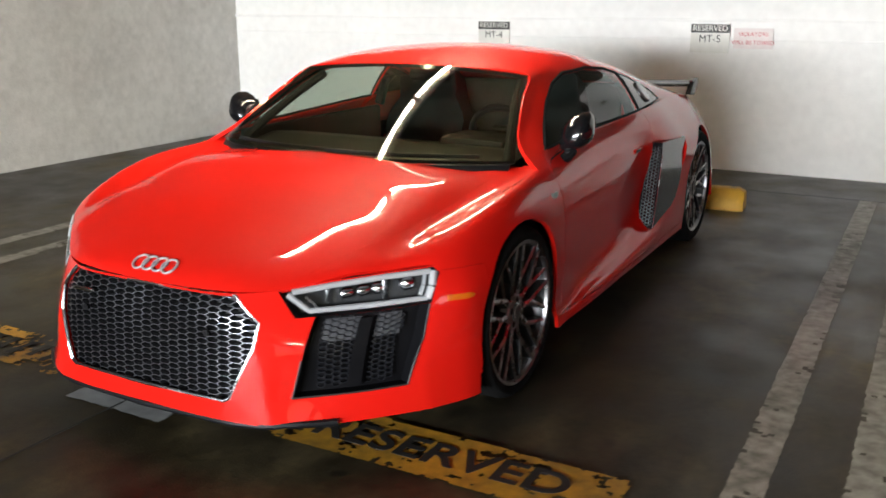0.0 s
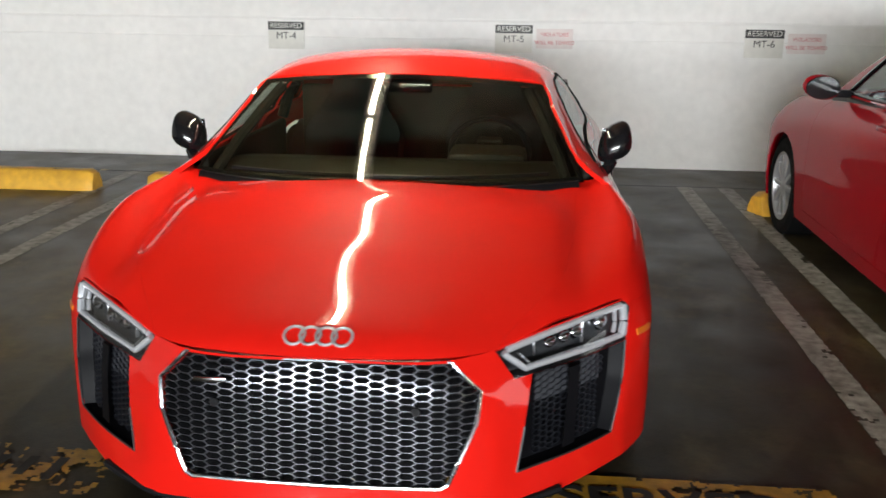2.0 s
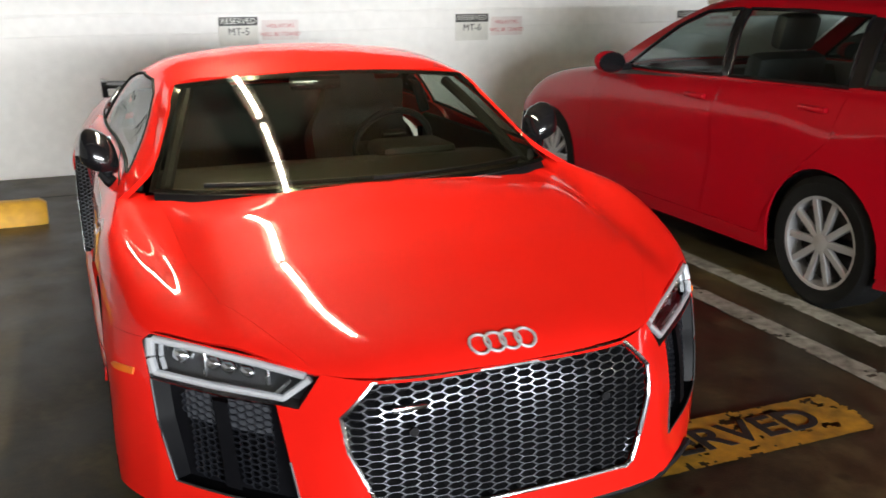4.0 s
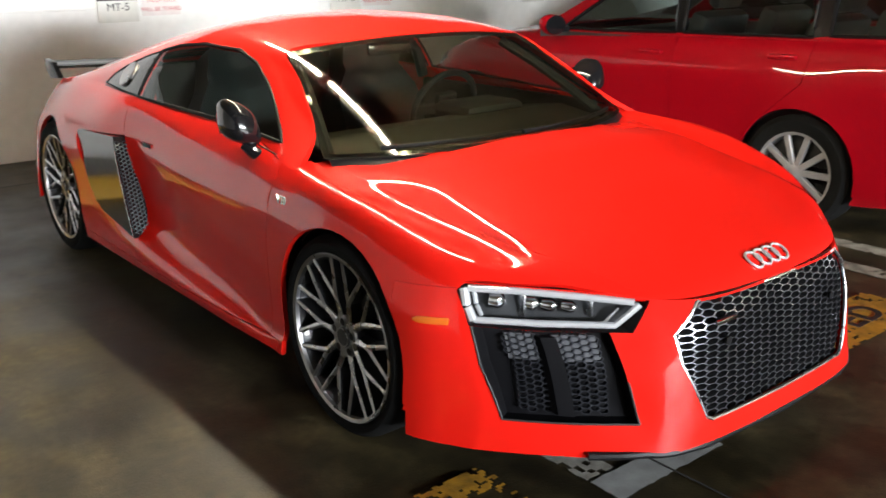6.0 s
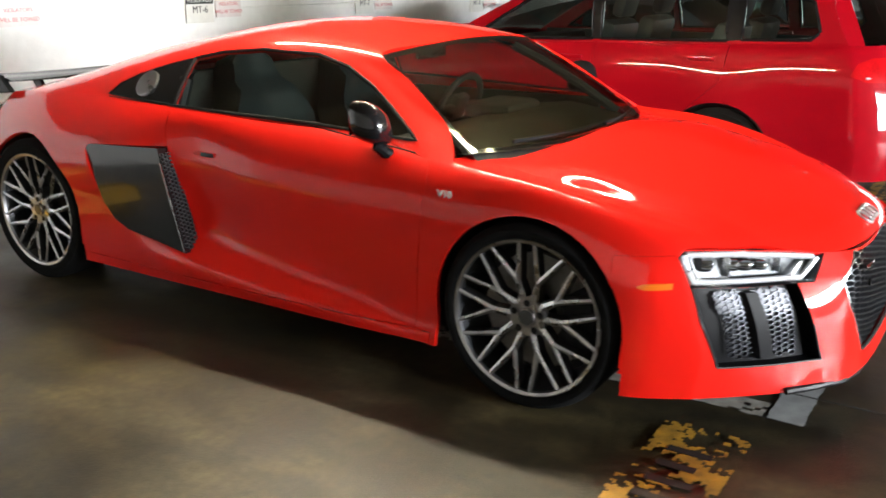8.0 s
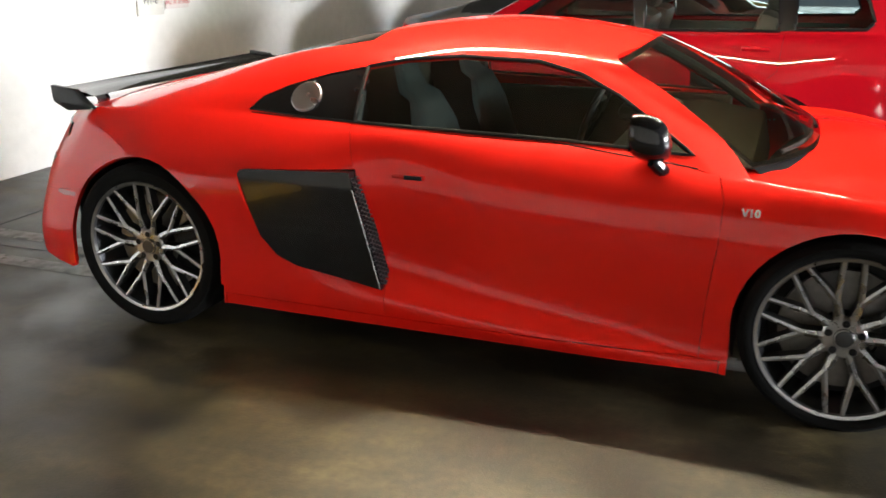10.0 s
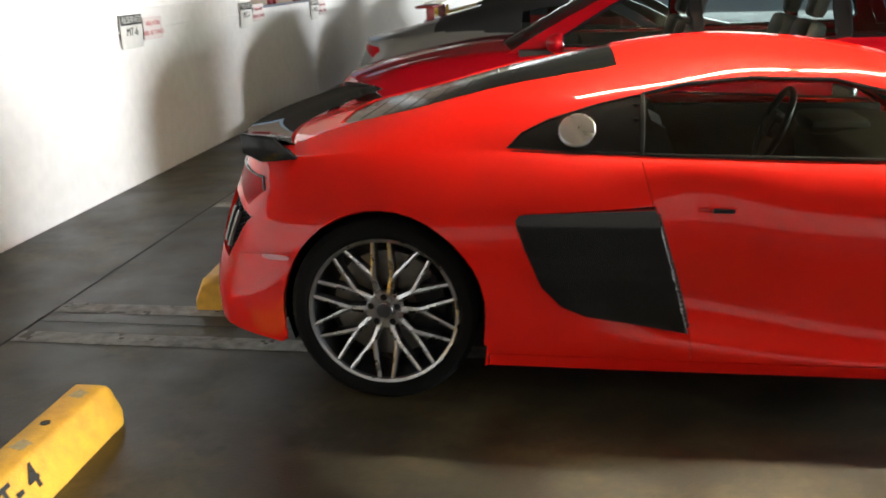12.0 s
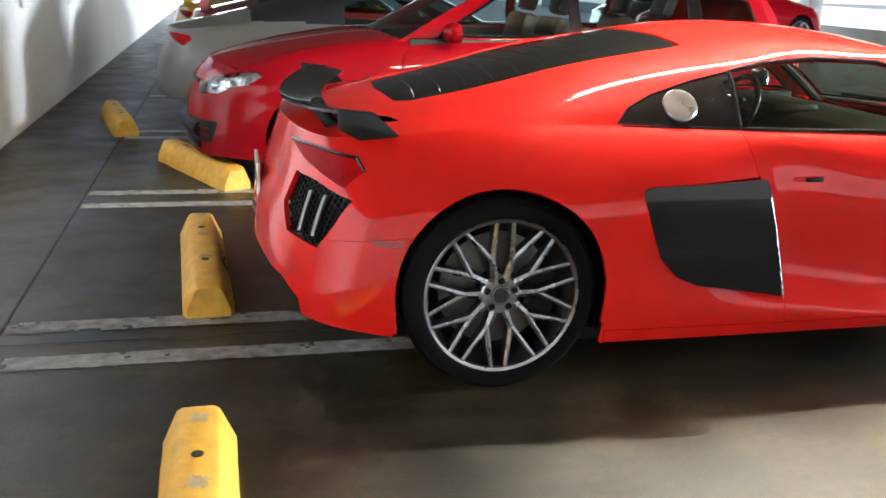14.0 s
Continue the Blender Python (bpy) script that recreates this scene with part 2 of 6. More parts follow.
def inside(p, poly):
    x, y = p
    hit = False
    for (x0, y0), (x1, y1) in zip(poly, poly[1:] + poly[:1]):
        if (y0 > y) != (y1 > y) and x < (x1 - x0) * (y - y0) / (y1 - y0) + x0:
            hit = not hit
    return hit


def cut(bm, poly, axes, where=lambda c: True, grow=0.06):
    """Cuts bm along the edges of a polygon seen along the third axis, and returns the faces inside it."""
    a, b = axes
    poly = [tuple(p) for p in poly]
    lo, hi = np.min(poly, 0) - grow, np.max(poly, 0) + grow
    for (x0, y0), (x1, y1) in zip(poly, poly[1:] + poly[:1]):
        ex0, ex1 = min(x0, x1) - grow, max(x0, x1) + grow
        ey0, ey1 = min(y0, y1) - grow, max(y0, y1) + grow
        fs = []
        for f in bm.faces:
            c = f.calc_center_median()
            if ex0 <= c[a] <= ex1 and ey0 <= c[b] <= ey1 and where(c):
                fs.append(f)
        if not fs:
            continue
        geom = fs + list({e for f in fs for e in f.edges}) + list({v for f in fs for v in f.verts})
        co, no = Vector((0, 0, 0)), Vector((0, 0, 0))
        co[a], co[b], no[a], no[b] = x0, y0, y1 - y0, x0 - x1
        bmesh.ops.bisect_plane(bm, geom=geom, dist=1e-5, plane_co=co, plane_no=no.normalized())
    found = []
    for f in bm.faces:
        c = f.calc_center_median()
        if lo[0] <= c[a] <= hi[0] and lo[1] <= c[b] <= hi[1] and where(c) and inside((c[a], c[b]), poly):
            found.append(f)
    return found


def take(bm, faces):
    """Moves the faces out of bm into a bmesh of their own."""
    out, made = bmesh.new(), {}
    for f in faces:
        for v in f.verts:
            if v not in made:
                made[v] = out.verts.new(v.co)
        try:
            out.faces.new([made[v] for v in f.verts])
        except ValueError:
            pass
    bmesh.ops.delete(bm, geom=list(faces), context="FACES")
    return out


def shell(bm, depth=0.015, gap=0.0018, mirrored=False, out_dir=None):
    """Turns an open panel into one with returned edges and a narrow gap round it; out_dir: a point inside, to tell out from in."""
    bmesh.ops.recalc_face_normals(bm, faces=bm.faces)
    bm.normal_update()
    core = Vector(out_dir or (0, 1.3, 0.5))
    if sum((f.calc_center_median() - core).dot(f.normal) * f.calc_area() for f in bm.faces) < 0:
        bmesh.ops.reverse_faces(bm, faces=bm.faces)
        bm.normal_update()
    rim = [e for e in bm.edges if e.is_boundary and not (abs(e.verts[0].co.x) < 1e-4 and abs(e.verts[1].co.x) < 1e-4)]
    verts = {v for e in rim for v in e.verts}
    if gap:
        move = {}
        for v in verts:
            d = sum(((f.calc_center_median() - v.co).normalized() for f in v.link_faces), Vector())
            if abs(v.co.x) < 1e-4:
                d.x = 0
            move[v] = d.normalized() * gap if d.length > 1e-6 else Vector()
        for v, d in move.items():
            v.co += d
    normals = {v: v.normal.copy() for v in verts}
    r = bmesh.ops.extrude_edge_only(bm, edges=rim)
    new_verts = [g for g in r["geom"] if isinstance(g, bmesh.types.BMVert)]
    base = {tuple(round(c, 6) for c in v.co): normals[v] for v in verts}
    for v in new_verts:
        n = base.get(tuple(round(c, 6) for c in v.co))
        if n:
            v.co -= n * depth
    return bm


def mirror(bm):
    """Adds the other half across x = 0."""
    r = bmesh.ops.duplicate(bm, geom=bm.verts[:] + bm.edges[:] + bm.faces[:])
    vs = [g for g in r["geom"] if isinstance(g, bmesh.types.BMVert)]
    for v in vs:
        v.co.x = -v.co.x
    fs = [g for g in r["geom"] if isinstance(g, bmesh.types.BMFace)]
    bmesh.ops.reverse_faces(bm, faces=fs)
    near = [v for v in bm.verts if abs(v.co.x) < 1e-3]
    bmesh.ops.remove_doubles(bm, verts=near, dist=1e-3)
    return bm


def flipped(bm):
    out = bm.copy()
    for v in out.verts:
        v.co.x = -v.co.x
    bmesh.ops.reverse_faces(out, faces=out.faces)
    return out


def panel(name, bm, material, parent, label="", **kw):
    """A panel with returned edges, its normals kept as shell() turned them."""
    shell(bm, **kw)
    return keep(name, bm, material, parent, label)


def keep(name, bm, material, parent, label="", sharp=38.0):
    me = bpy.data.meshes.new(name)
    bm.to_mesh(me)
    bm.free()
    me.materials.append(material)
    me.shade_smooth()
    me.set_sharp_from_angle(angle=radians(sharp))
    ob = new(name, me)
    ob.parent = parent
    if label:
        tagged(ob, label)
    return ob


def tube(path, r, n=8, closed=False):
    """A round bar along a path."""
    bm = bmesh.new()
    p = [Vector(v) for v in path]
    rings = []
    for i, v in enumerate(p):
        a, b = (p[i - 1], p[(i + 1) % len(p)]) if closed else (p[max(i - 1, 0)], p[min(i + 1, len(p) - 1)])
        d = (b - a).normalized()
        s = d.cross(Vector((0, 0, 1)) if abs(d.z) < 0.9 else Vector((0, 1, 0))).normalized()
        u = s.cross(d)
        rr = r[i] if isinstance(r, (list, tuple)) else r
        rings.append([bm.verts.new(v + rr * (math.cos(k * 2 * math.pi / n) * s + math.sin(k * 2 * math.pi / n) * u)) for k in range(n)])
    for i in range(len(p) if closed else len(p) - 1):
        a, b = rings[i], rings[(i + 1) % len(p)]
        for k in range(n):
            bm.faces.new((a[k], a[(k + 1) % n], b[(k + 1) % n], b[k]))
    if not closed:
        bm.faces.new(rings[0][::-1]), bm.faces.new(rings[-1])
    return bm


def lathe(profile, n=48, axis="x"):
    """Turns (along, radius) pairs round the x axis."""
    bm = bmesh.new()
    rings = []
    for a, r in profile:
        rings.append([bm.verts.new((a, r * math.cos(2 * math.pi * k / n), r * math.sin(2 * math.pi * k / n))) for k in range(n)])
    for q, w in zip(rings, rings[1:]):
        for k in range(n):
            bm.faces.new((q[k], q[(k + 1) % n], w[(k + 1) % n], w[k]))
    bmesh.ops.remove_doubles(bm, verts=bm.verts, dist=1e-5)
    return bm


def prism(poly, axis, lo, hi, bevel=0.0):
    """A slab with the outline poly, from lo to hi along an axis (0, 1, 2)."""
    bm = bmesh.new()
    def at(p, d):
        v = list(p)
        v.insert(axis, d)
        return v
    a = [bm.verts.new(at(p, lo)) for p in poly]
    b = [bm.verts.new(at(p, hi)) for p in poly]
    bm.faces.new(a), bm.faces.new(b[::-1])
    for i in range(len(poly)):
        j = (i + 1) % len(poly)
        bm.faces.new((a[j], a[i], b[i], b[j]))
    if bevel:
        bmesh.ops.bevel(bm, geom=bm.edges[:], offset=bevel, segments=2, affect="EDGES", profile=0.5)
    return bm


# ---- the parking level ----
WALL_Y, SIDE_X, CEIL_Z, OPEN_Y, LOW_X = 5.27, -4.88, 2.24, -13.0, 5.25
def slab(name, lo, hi, material, label, category, kind="structure", bevel=0.0):
    return tagged(boxed(name, lo, hi, material, bevel=bevel), label, category, kind=kind)


slab("floor", (-60, -70, -0.3), (80, 60, 0.0), CONCRETE_FLOOR, "dark worn concrete parking floor with oily stains", "floor")
slab("wall_north", (SIDE_X, WALL_Y, 0), (LOW_X, WALL_Y + 0.25, CEIL_Z), WALL_WHITE, "white painted concrete end wall behind the parking stalls", "wall")
slab("wall_north_low", (LOW_X, WALL_Y, 0), (40, WALL_Y + 0.25, 1.16), WALL_WHITE, "low white painted parapet wall with a long opening above it", "wall")
slab("wall_west", (SIDE_X - 0.25, -2.5, 0), (SIDE_X, WALL_Y + 0.25, CEIL_Z), WALL_GREY, "bare grey concrete side wall of the parking level", "wall")
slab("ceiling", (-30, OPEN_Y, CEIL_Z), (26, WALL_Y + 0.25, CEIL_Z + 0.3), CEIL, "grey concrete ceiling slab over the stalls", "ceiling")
slab("trim_ledge", (SIDE_X, WALL_Y - 0.022, 1.275), (LOW_X, WALL_Y, 1.300), WALL_WHITE, "thin white painted ledge along the wall", "trim", bevel=0.004)
slab("trim_conduit", (SIDE_X, WALL_Y - 0.016, 1.118), (LOW_X, WALL_Y, 1.132), WALL_WHITE, "thin white painted cable conduit along the wall", "trim", bevel=0.004)
# the aisle side: solid wall with a mouth to the daylight and a long window band far along it
slab("wall_south_west", (-30, OPEN_Y - 0.25, 0), (-3.8, OPEN_Y, CEIL_Z), WALL_GREY, "grey concrete wall across the aisle", "wall")
slab("wall_south_mid", (4.0, OPEN_Y - 0.25, 0), (9.0, OPEN_Y, CEIL_Z), WALL_GREY, "grey concrete wall across the aisle", "wall")
slab("wall_south_low", (-3.8, OPEN_Y - 0.25, 0), (4.0, OPEN_Y, 1.3), WALL_GREY, "low grey concrete parapet at the open mouth", "wall")
slab("wall_south_east", (9.0, OPEN_Y - 0.25, 0), (45, OPEN_Y, 0.4), WALL_GREY, "low grey concrete parapet under a long opening", "wall")
slab("pavement", (9.0, -45, -0.2), (70, OPEN_Y - 0.26, 0.01), mat("pale_sunlit_concrete", (0.62, 0.60, 0.55), 0.8, vary=0.15, scale=2, bump=0.2), "pale sunlit concrete pavement outside the level", "pavement")
slab("wall_far_west", (-30.25, OPEN_Y, 0), (-30, WALL_Y, CEIL_Z), WALL_GREY, "grey concrete end wall of the aisle", "wall")
for x in (12.4, 16.5, 21.0):
    slab("column_south", (x - 0.3, OPEN_Y - 0.4, 0.4), (x + 0.3, OPEN_Y + 0.05, CEIL_Z), WALL_GREY, "square grey concrete column on the open side", "column", bevel=0.02)
for x in (11.2, 17.5, 24.0):
    slab("column_north", (x - 0.35, WALL_Y + 0.02, 1.16), (x + 0.35, WALL_Y + 0.24, CEIL_Z), WALL_WHITE, "white painted concrete pier on the parapet", "column", bevel=0.01)
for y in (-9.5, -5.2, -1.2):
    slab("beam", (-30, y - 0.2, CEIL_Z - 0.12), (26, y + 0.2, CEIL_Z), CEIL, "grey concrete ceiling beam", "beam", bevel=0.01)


# beyond the low wall: a ramp with red steel rails against a dark facing wall
RAILRED = mat("red_rail_paint", (0.38, 0.03, 0.03), 0.5, 0.0, 0.2, vary=0.2)
slab("wall_beyond", (3.0, 10.5, 0), (45, 10.8, 4.5), mat("brown_facing_wall", (0.20, 0.16, 0.12), 0.85, vary=0.3, scale=4, bump=0.2), "brown shaded wall across the ramp outside", "wall")
for n in range(5):
    x0 = LOW_X + 0.3 + n * 3.0
    rail = thing("steel_rail", "red painted steel railing above the parapet", "railing", group="ramp railings")
    for z in (1.20, 1.34, 1.48):
        part("rail_bar", box(bmesh.new(), (x0, 6.1, z), (x0 + 2.9, 6.16, z + .05), .008), RAILRED, rail)
    for k in range(4):
        part("rail_post", box(bmesh.new(), (x0 + .05 + .93 * k, 6.1, 0), (x0 + .11 + .93 * k, 6.16, 1.5), .006), RAILRED, rail)

# tube lights under the ceiling
def tube_light():
    fx = thing("tube_light", "white hanging batten with two fluorescent tubes end to end", "ceiling light", group="ceiling tube lights")
    part("batten", box(bmesh.new(), (-.06, -.02, .03), (.06, 2.42, .09), .008), FIXTURE, fx)
    for e in (.3, 2.1):
        part("hanger", tube([(0, e, .088), (0, e, CEIL_Z - 1.966)], .006, 8), FIXTURE, fx)
    for k in range(2):
        y = 1.20 * k
        part("fluorescent_tube", tube([(0, y + .03, 0), (0, y + 1.17, 0)], 0.019, 12), TUBE, fx, "lit fluorescent tube")
        for e in (.018, 1.182):
            part("tube_socket", box(bmesh.new(), (-.016, y + e - .012, -.02), (.016, y + e + .012, .04), .004), FIXTURE, fx)
    fx.matrix_world = Matrix.Translation((-0.29, -0.22, 1.97))
    return fx


first = tube_light()
copy_thing(first, Matrix.Translation((8.0, -9.5, 1.97)))

# painted lines: pairs joined by a hoop at the aisle end
LINE = mat("worn_white_line_paint", (0.31, 0.30, 0.27), 0.6, vary=0.55, scale=7, bump=0.2, bscale=120, second=(0.10, 0.092, 0.08))
GREYPAINT = mat("faded_grey_paint", (0.30, 0.31, 0.31), 0.6, vary=0.35, scale=6, bump=0.1, bscale=120)


def worn(poly, z, gaps=0.0, seed=1, cell=0.02):
    """A thin paint film inside a polygon, with chipped holes and a ragged border."""
    bm = bmesh.new()
    (x0, y0), (x1, y1) = np.min(poly, 0), np.max(poly, 0)
    nx, ny = int((x1 - x0) / cell) + 1, int((y1 - y0) / cell) + 1
    vs = {}
    def vert(i, j):
        if (i, j) not in vs:
            jig = noise.noise_vector((i * 0.7 + seed * 9, j * 0.7, seed)) * cell * 0.35
            vs[i, j] = bm.verts.new((x0 + i * cell + jig.x, y0 + j * cell + jig.y, z))
        return vs[i, j]
    for i in range(nx):
        for j in range(ny):
            x, y = x0 + (i + .5) * cell, y0 + (j + .5) * cell
            if not inside((x, y), poly):
                continue
            if gaps and noise.noise((x * 9 + seed * 3.1, y * 9, seed)) + 0.8 * noise.noise((x * 37, y * 37, seed)) > 0.75 - gaps:
                continue
            bm.faces.new((vert(i, j), vert(i + 1, j), vert(i + 1, j + 1), vert(i, j + 1)))
    return bm


def paint(name, bm, material, label, category="floor marking", group=""):
    return tagged(part(name, bm, material), label, category, group=group)


for n, (xa, xb, y0) in enumerate(((-2.82, -2.45, -.84), (-.51, -.15, -.845), (1.84, 2.17, -.81), (4.2, 4.52, -.82), (6.55, 6.87, -.82))):
    w = 0.056
    for x in (xa, xb):
        paint("stall_line", worn([(x - w, y0 + .13), (x + w, y0 + .13), (x + w, 4.42), (x - w, 4.42)], 0.003, 0.16 + 0.10 * (n % 2), n + 2, 0.02), LINE, "worn off-white painted stall line on concrete", group="stall lines")
    paint("line_end", worn([(xa - w, y0), (xb + w, y0), (xb + w, y0 + .13), (xa - w, y0 + .13)], 0.004, 0.03, n + 9, 0.02), GREYPAINT if n == 1 else LINE, "faded painted end of a pair of stall lines", group="stall line ends")

# floor joint behind the stops
paint("floor_joint", box(bmesh.new(), (SIDE_X, 4.43, 0.0005), (20, 4.442, 0.002)), mat("joint_filler", (0.03, 0.03, 0.03), 0.8, vary=0.2), "dark straight joint in the concrete floor", "floor joint")
paint("floor_joint", box(bmesh.new(), (-.334, -9.0, 0.0045), (-.326, 4.42, 0.0055)), bpy.data.materials["joint_filler"], "thin dark joint across the concrete floor", "floor joint")
FLOORYEL = mat("worn_yellow_floor_paint", (0.50, 0.26, 0.02), 0.5, vary=0.5, scale=8, bump=0.2, bscale=120, second=(0.22, 0.12, 0.02))


def text_mesh(words, size, material, name="lettering", stencil=False):
    cu = bpy.data.curves.new(name, "FONT")
    cu.body, cu.size, cu.align_x, cu.align_y = words, size, "CENTER", "CENTER"
    cu.extrude, cu.offset = 0.0008, 0.004 * size / 0.2 if stencil else 0.0
    ob = bpy.data.objects.new(name, cu)
    scene.collection.objects.link(ob)
    me = bpy.data.meshes.new_from_object(ob.evaluated_get(bpy.context.evaluated_depsgraph_get()))
    bpy.data.objects.remove(ob)
    me.materials.clear()
    me.materials.append(material)
    me.name = name
    return me


STENCIL = mat("black_stencil_paint", (0.018, 0.016, 0.013), 0.6, vary=0.4, scale=12)
for n, (xm, gaps) in enumerate(((-1.38, .80), (.90, .34), (3.30, .5))):
    mark = paint("reserved_marking", worn([(xm - .62, -.70), (xm - .55, -.735), (xm + .60, -.735), (xm + .64, -.60), (xm + .62, -.455), (xm - .30, -.435), (xm - .60, -.47)], 0.006, gaps, n + 20, 0.0105), FLOORYEL, "chipped yellow floor patch with black stencilled lettering", group="reserved floor markings")
    if n:
        tx = new("stencil_lettering", text_mesh("RESERVED", 0.205, STENCIL, "stencil_lettering", True))
        tx.parent = mark
        tx.matrix_local = Matrix.Translation((xm + .0, -.590, 0.0075)) @ Matrix.Diagonal((1.02, .95, 1, 1))
    else:
        for k in range(5):
            b = part("stencil_bar", box(bmesh.new(), (xm + .02 + .1 * k, -.66 + .02 * (k % 2), .0065), (xm + .055 + .1 * k, -.52, .0075)), STENCIL, mark)


# wheel stops
YELLOW_CHIP = mat("bare_kerb_concrete", (0.42, 0.33, 0.17), 0.8, vary=0.3, scale=20)
def wheel_stop(m, label, length=1.53, words="", chips=1):
    st = thing("wheel_stop", label, "wheel stop", group="wheel stops")
    bm = bmesh.new()
    prof = [(-.105, 0), (-.105, .045), (-.062, .142), (-.045, .153), (.045, .153), (.062, .142), (.105, .045), (.105, 0)]
    nx = 26
    rows = []
    for k in range(nx + 1):
        x = -length / 2 + length * k / nx
        pull = 1 - 0.16 * max(0, abs(2 * k / nx - 1) - 0.93) / 0.07
        rows.append([bm.verts.new((x, p * pull + .0025 * noise.noise((x * 7, p * 30, chips)), max(0, z * pull + (.003 * noise.noise((x * 9, p * 40, chips + 5)) if z > .01 else 0)))) for p, z in prof])
    for p, q in zip(rows, rows[1:]):
        for k in range(7):
            bm.faces.new((p[k], p[k + 1], q[k + 1], q[k]))
    bm.faces.new(rows[0]), bm.faces.new(rows[-1])
    part("kerb_block", bm, YELLOW, st, "yellow painted concrete block", sharp=40)
    for x in (-length / 2 + .33, length / 2 - .33):
        part("bolt_hole", lathe([(0, .0001), (0, .017), (.0015, .017)], 14), STENCIL, st).matrix_local = Matrix.Translation((x, 0, .1545)) @ pose(0, 0, 0, 0, -90, 0)
    for k in range(3):
        x = -length * .3 + k * length * .31 + .05 * chips
        part("chip", worn([(x, -.02), (x + .05, -.035), (x + .07, .01), (x + .02, .03)], .1555, .2, chips + k, .008), YELLOW_CHIP, st)
    if words:
        tx = new("stencil_lettering", text_mesh(words, 0.11, STENCIL, "stencil_lettering", True))
        tx.parent = st
        tx.matrix_local = Matrix.Translation((-.10, -.086, .098)) @ pose(0, 0, 0, 66, 0, 0)
    st.matrix_world = m
    return st


wheel_stop(pose(-1.78, 3.645, 0, 0, 0, 1), "chipped yellow concrete wheel stop with black stencilled lettering", 1.14, "MT- 4", 1)
wheel_stop(pose(.475, 3.68, 0, 0, 0, 3.0), "yellow concrete wheel stop behind the red sports car", 1.2, "MT- 5", 2)
wheel_stop(pose(2.75, 3.75, 0, 0, 0, 24), "yellow concrete wheel stop turned askew on the floor", 1.2, "", 3)
wheel_stop(pose(4.85, 4.52, 0, 0, 0, 12), "yellow concrete wheel stop near the wall", 1.2, "", 4)
wheel_stop(pose(-3.40, 3.67, 0, 0, 0, 0), "yellow concrete wheel stop beside the side wall", 1.2, "", 5)
wheel_stop(pose(7.5, 3.9, 0, 0, 0, 0), "yellow concrete wheel stop in a far stall", 1.2, "", 6)

# signs on the wall
SIGN_WHITE = mat("sign_white", (0.72, 0.71, 0.66), 0.5, vary=0.08)
SIGN_BLACK = mat("sign_black", (0.03, 0.03, 0.03), 0.5, vary=0.1)
SIGN_RED = mat("sign_red_ink", (0.62, 0.16, 0.17), 0.6, vary=0.2)


def sign(x, z, number):
    sg = thing("parking_sign", "small white wall sign with a black reserved header", "sign", group="reserved signs")
    part("board", box(bmesh.new(), (-.165, -.006, -.12), (.165, 0, .12), .002), SIGN_WHITE, sg)
    part("header", box(bmesh.new(), (-.165, -.008, .048), (.165, -.006, .12), .0), SIGN_BLACK, sg)
    for words, zz, size, m in (("RESERVED", .084, .066, SIGN_WHITE), (number, -.004, .085, SIGN_BLACK)):
        tx = new("sign_lettering", text_mesh(words, size, m, "sign_lettering"))
        tx.parent = sg
        tx.matrix_local = Matrix.Translation((0, -.0095, zz)) @ pose(0, 0, 0, 90, 0, 0)
    sg.matrix_world = Matrix.Translation((x, WALL_Y - 0.022, z))
    return sg


def warning(x, z):
    sg = thing("warning_sign", "faded pink and red towing warning on the wall", "sign", group="towing warnings")
    part("board", box(bmesh.new(), (-.16, -.004, -.085), (.16, 0, .085), .001), mat("faded_pink_board", (0.80, 0.72, 0.70), 0.6, vary=0.1) if "faded_pink_board" not in bpy.data.materials else bpy.data.materials["faded_pink_board"], sg)
    for words, zz in (("VIOLATORS", .035), ("WILL BE TOWED", -.035)):
        tx = new("sign_lettering", text_mesh(words, .046, SIGN_RED, "sign_lettering"))
        tx.parent = sg
        tx.matrix_local = Matrix.Translation((0, -.006, zz)) @ pose(0, 0, 0, 90, 0, 0)
    sg.matrix_world = Matrix.Translation((x, WALL_Y - 0.022, z))


for x, z, number in ((-1.66, 1.135, "MT-4"), (.40, 1.135, "MT-5"), (2.57, 1.125, "MT-6"), (5.03, 1.12, "MT-7"), (7.50, 1.06, "MT-8")):
    sign(x, z, number)
    if x > 0:
        warning(x + .36, z + .005)


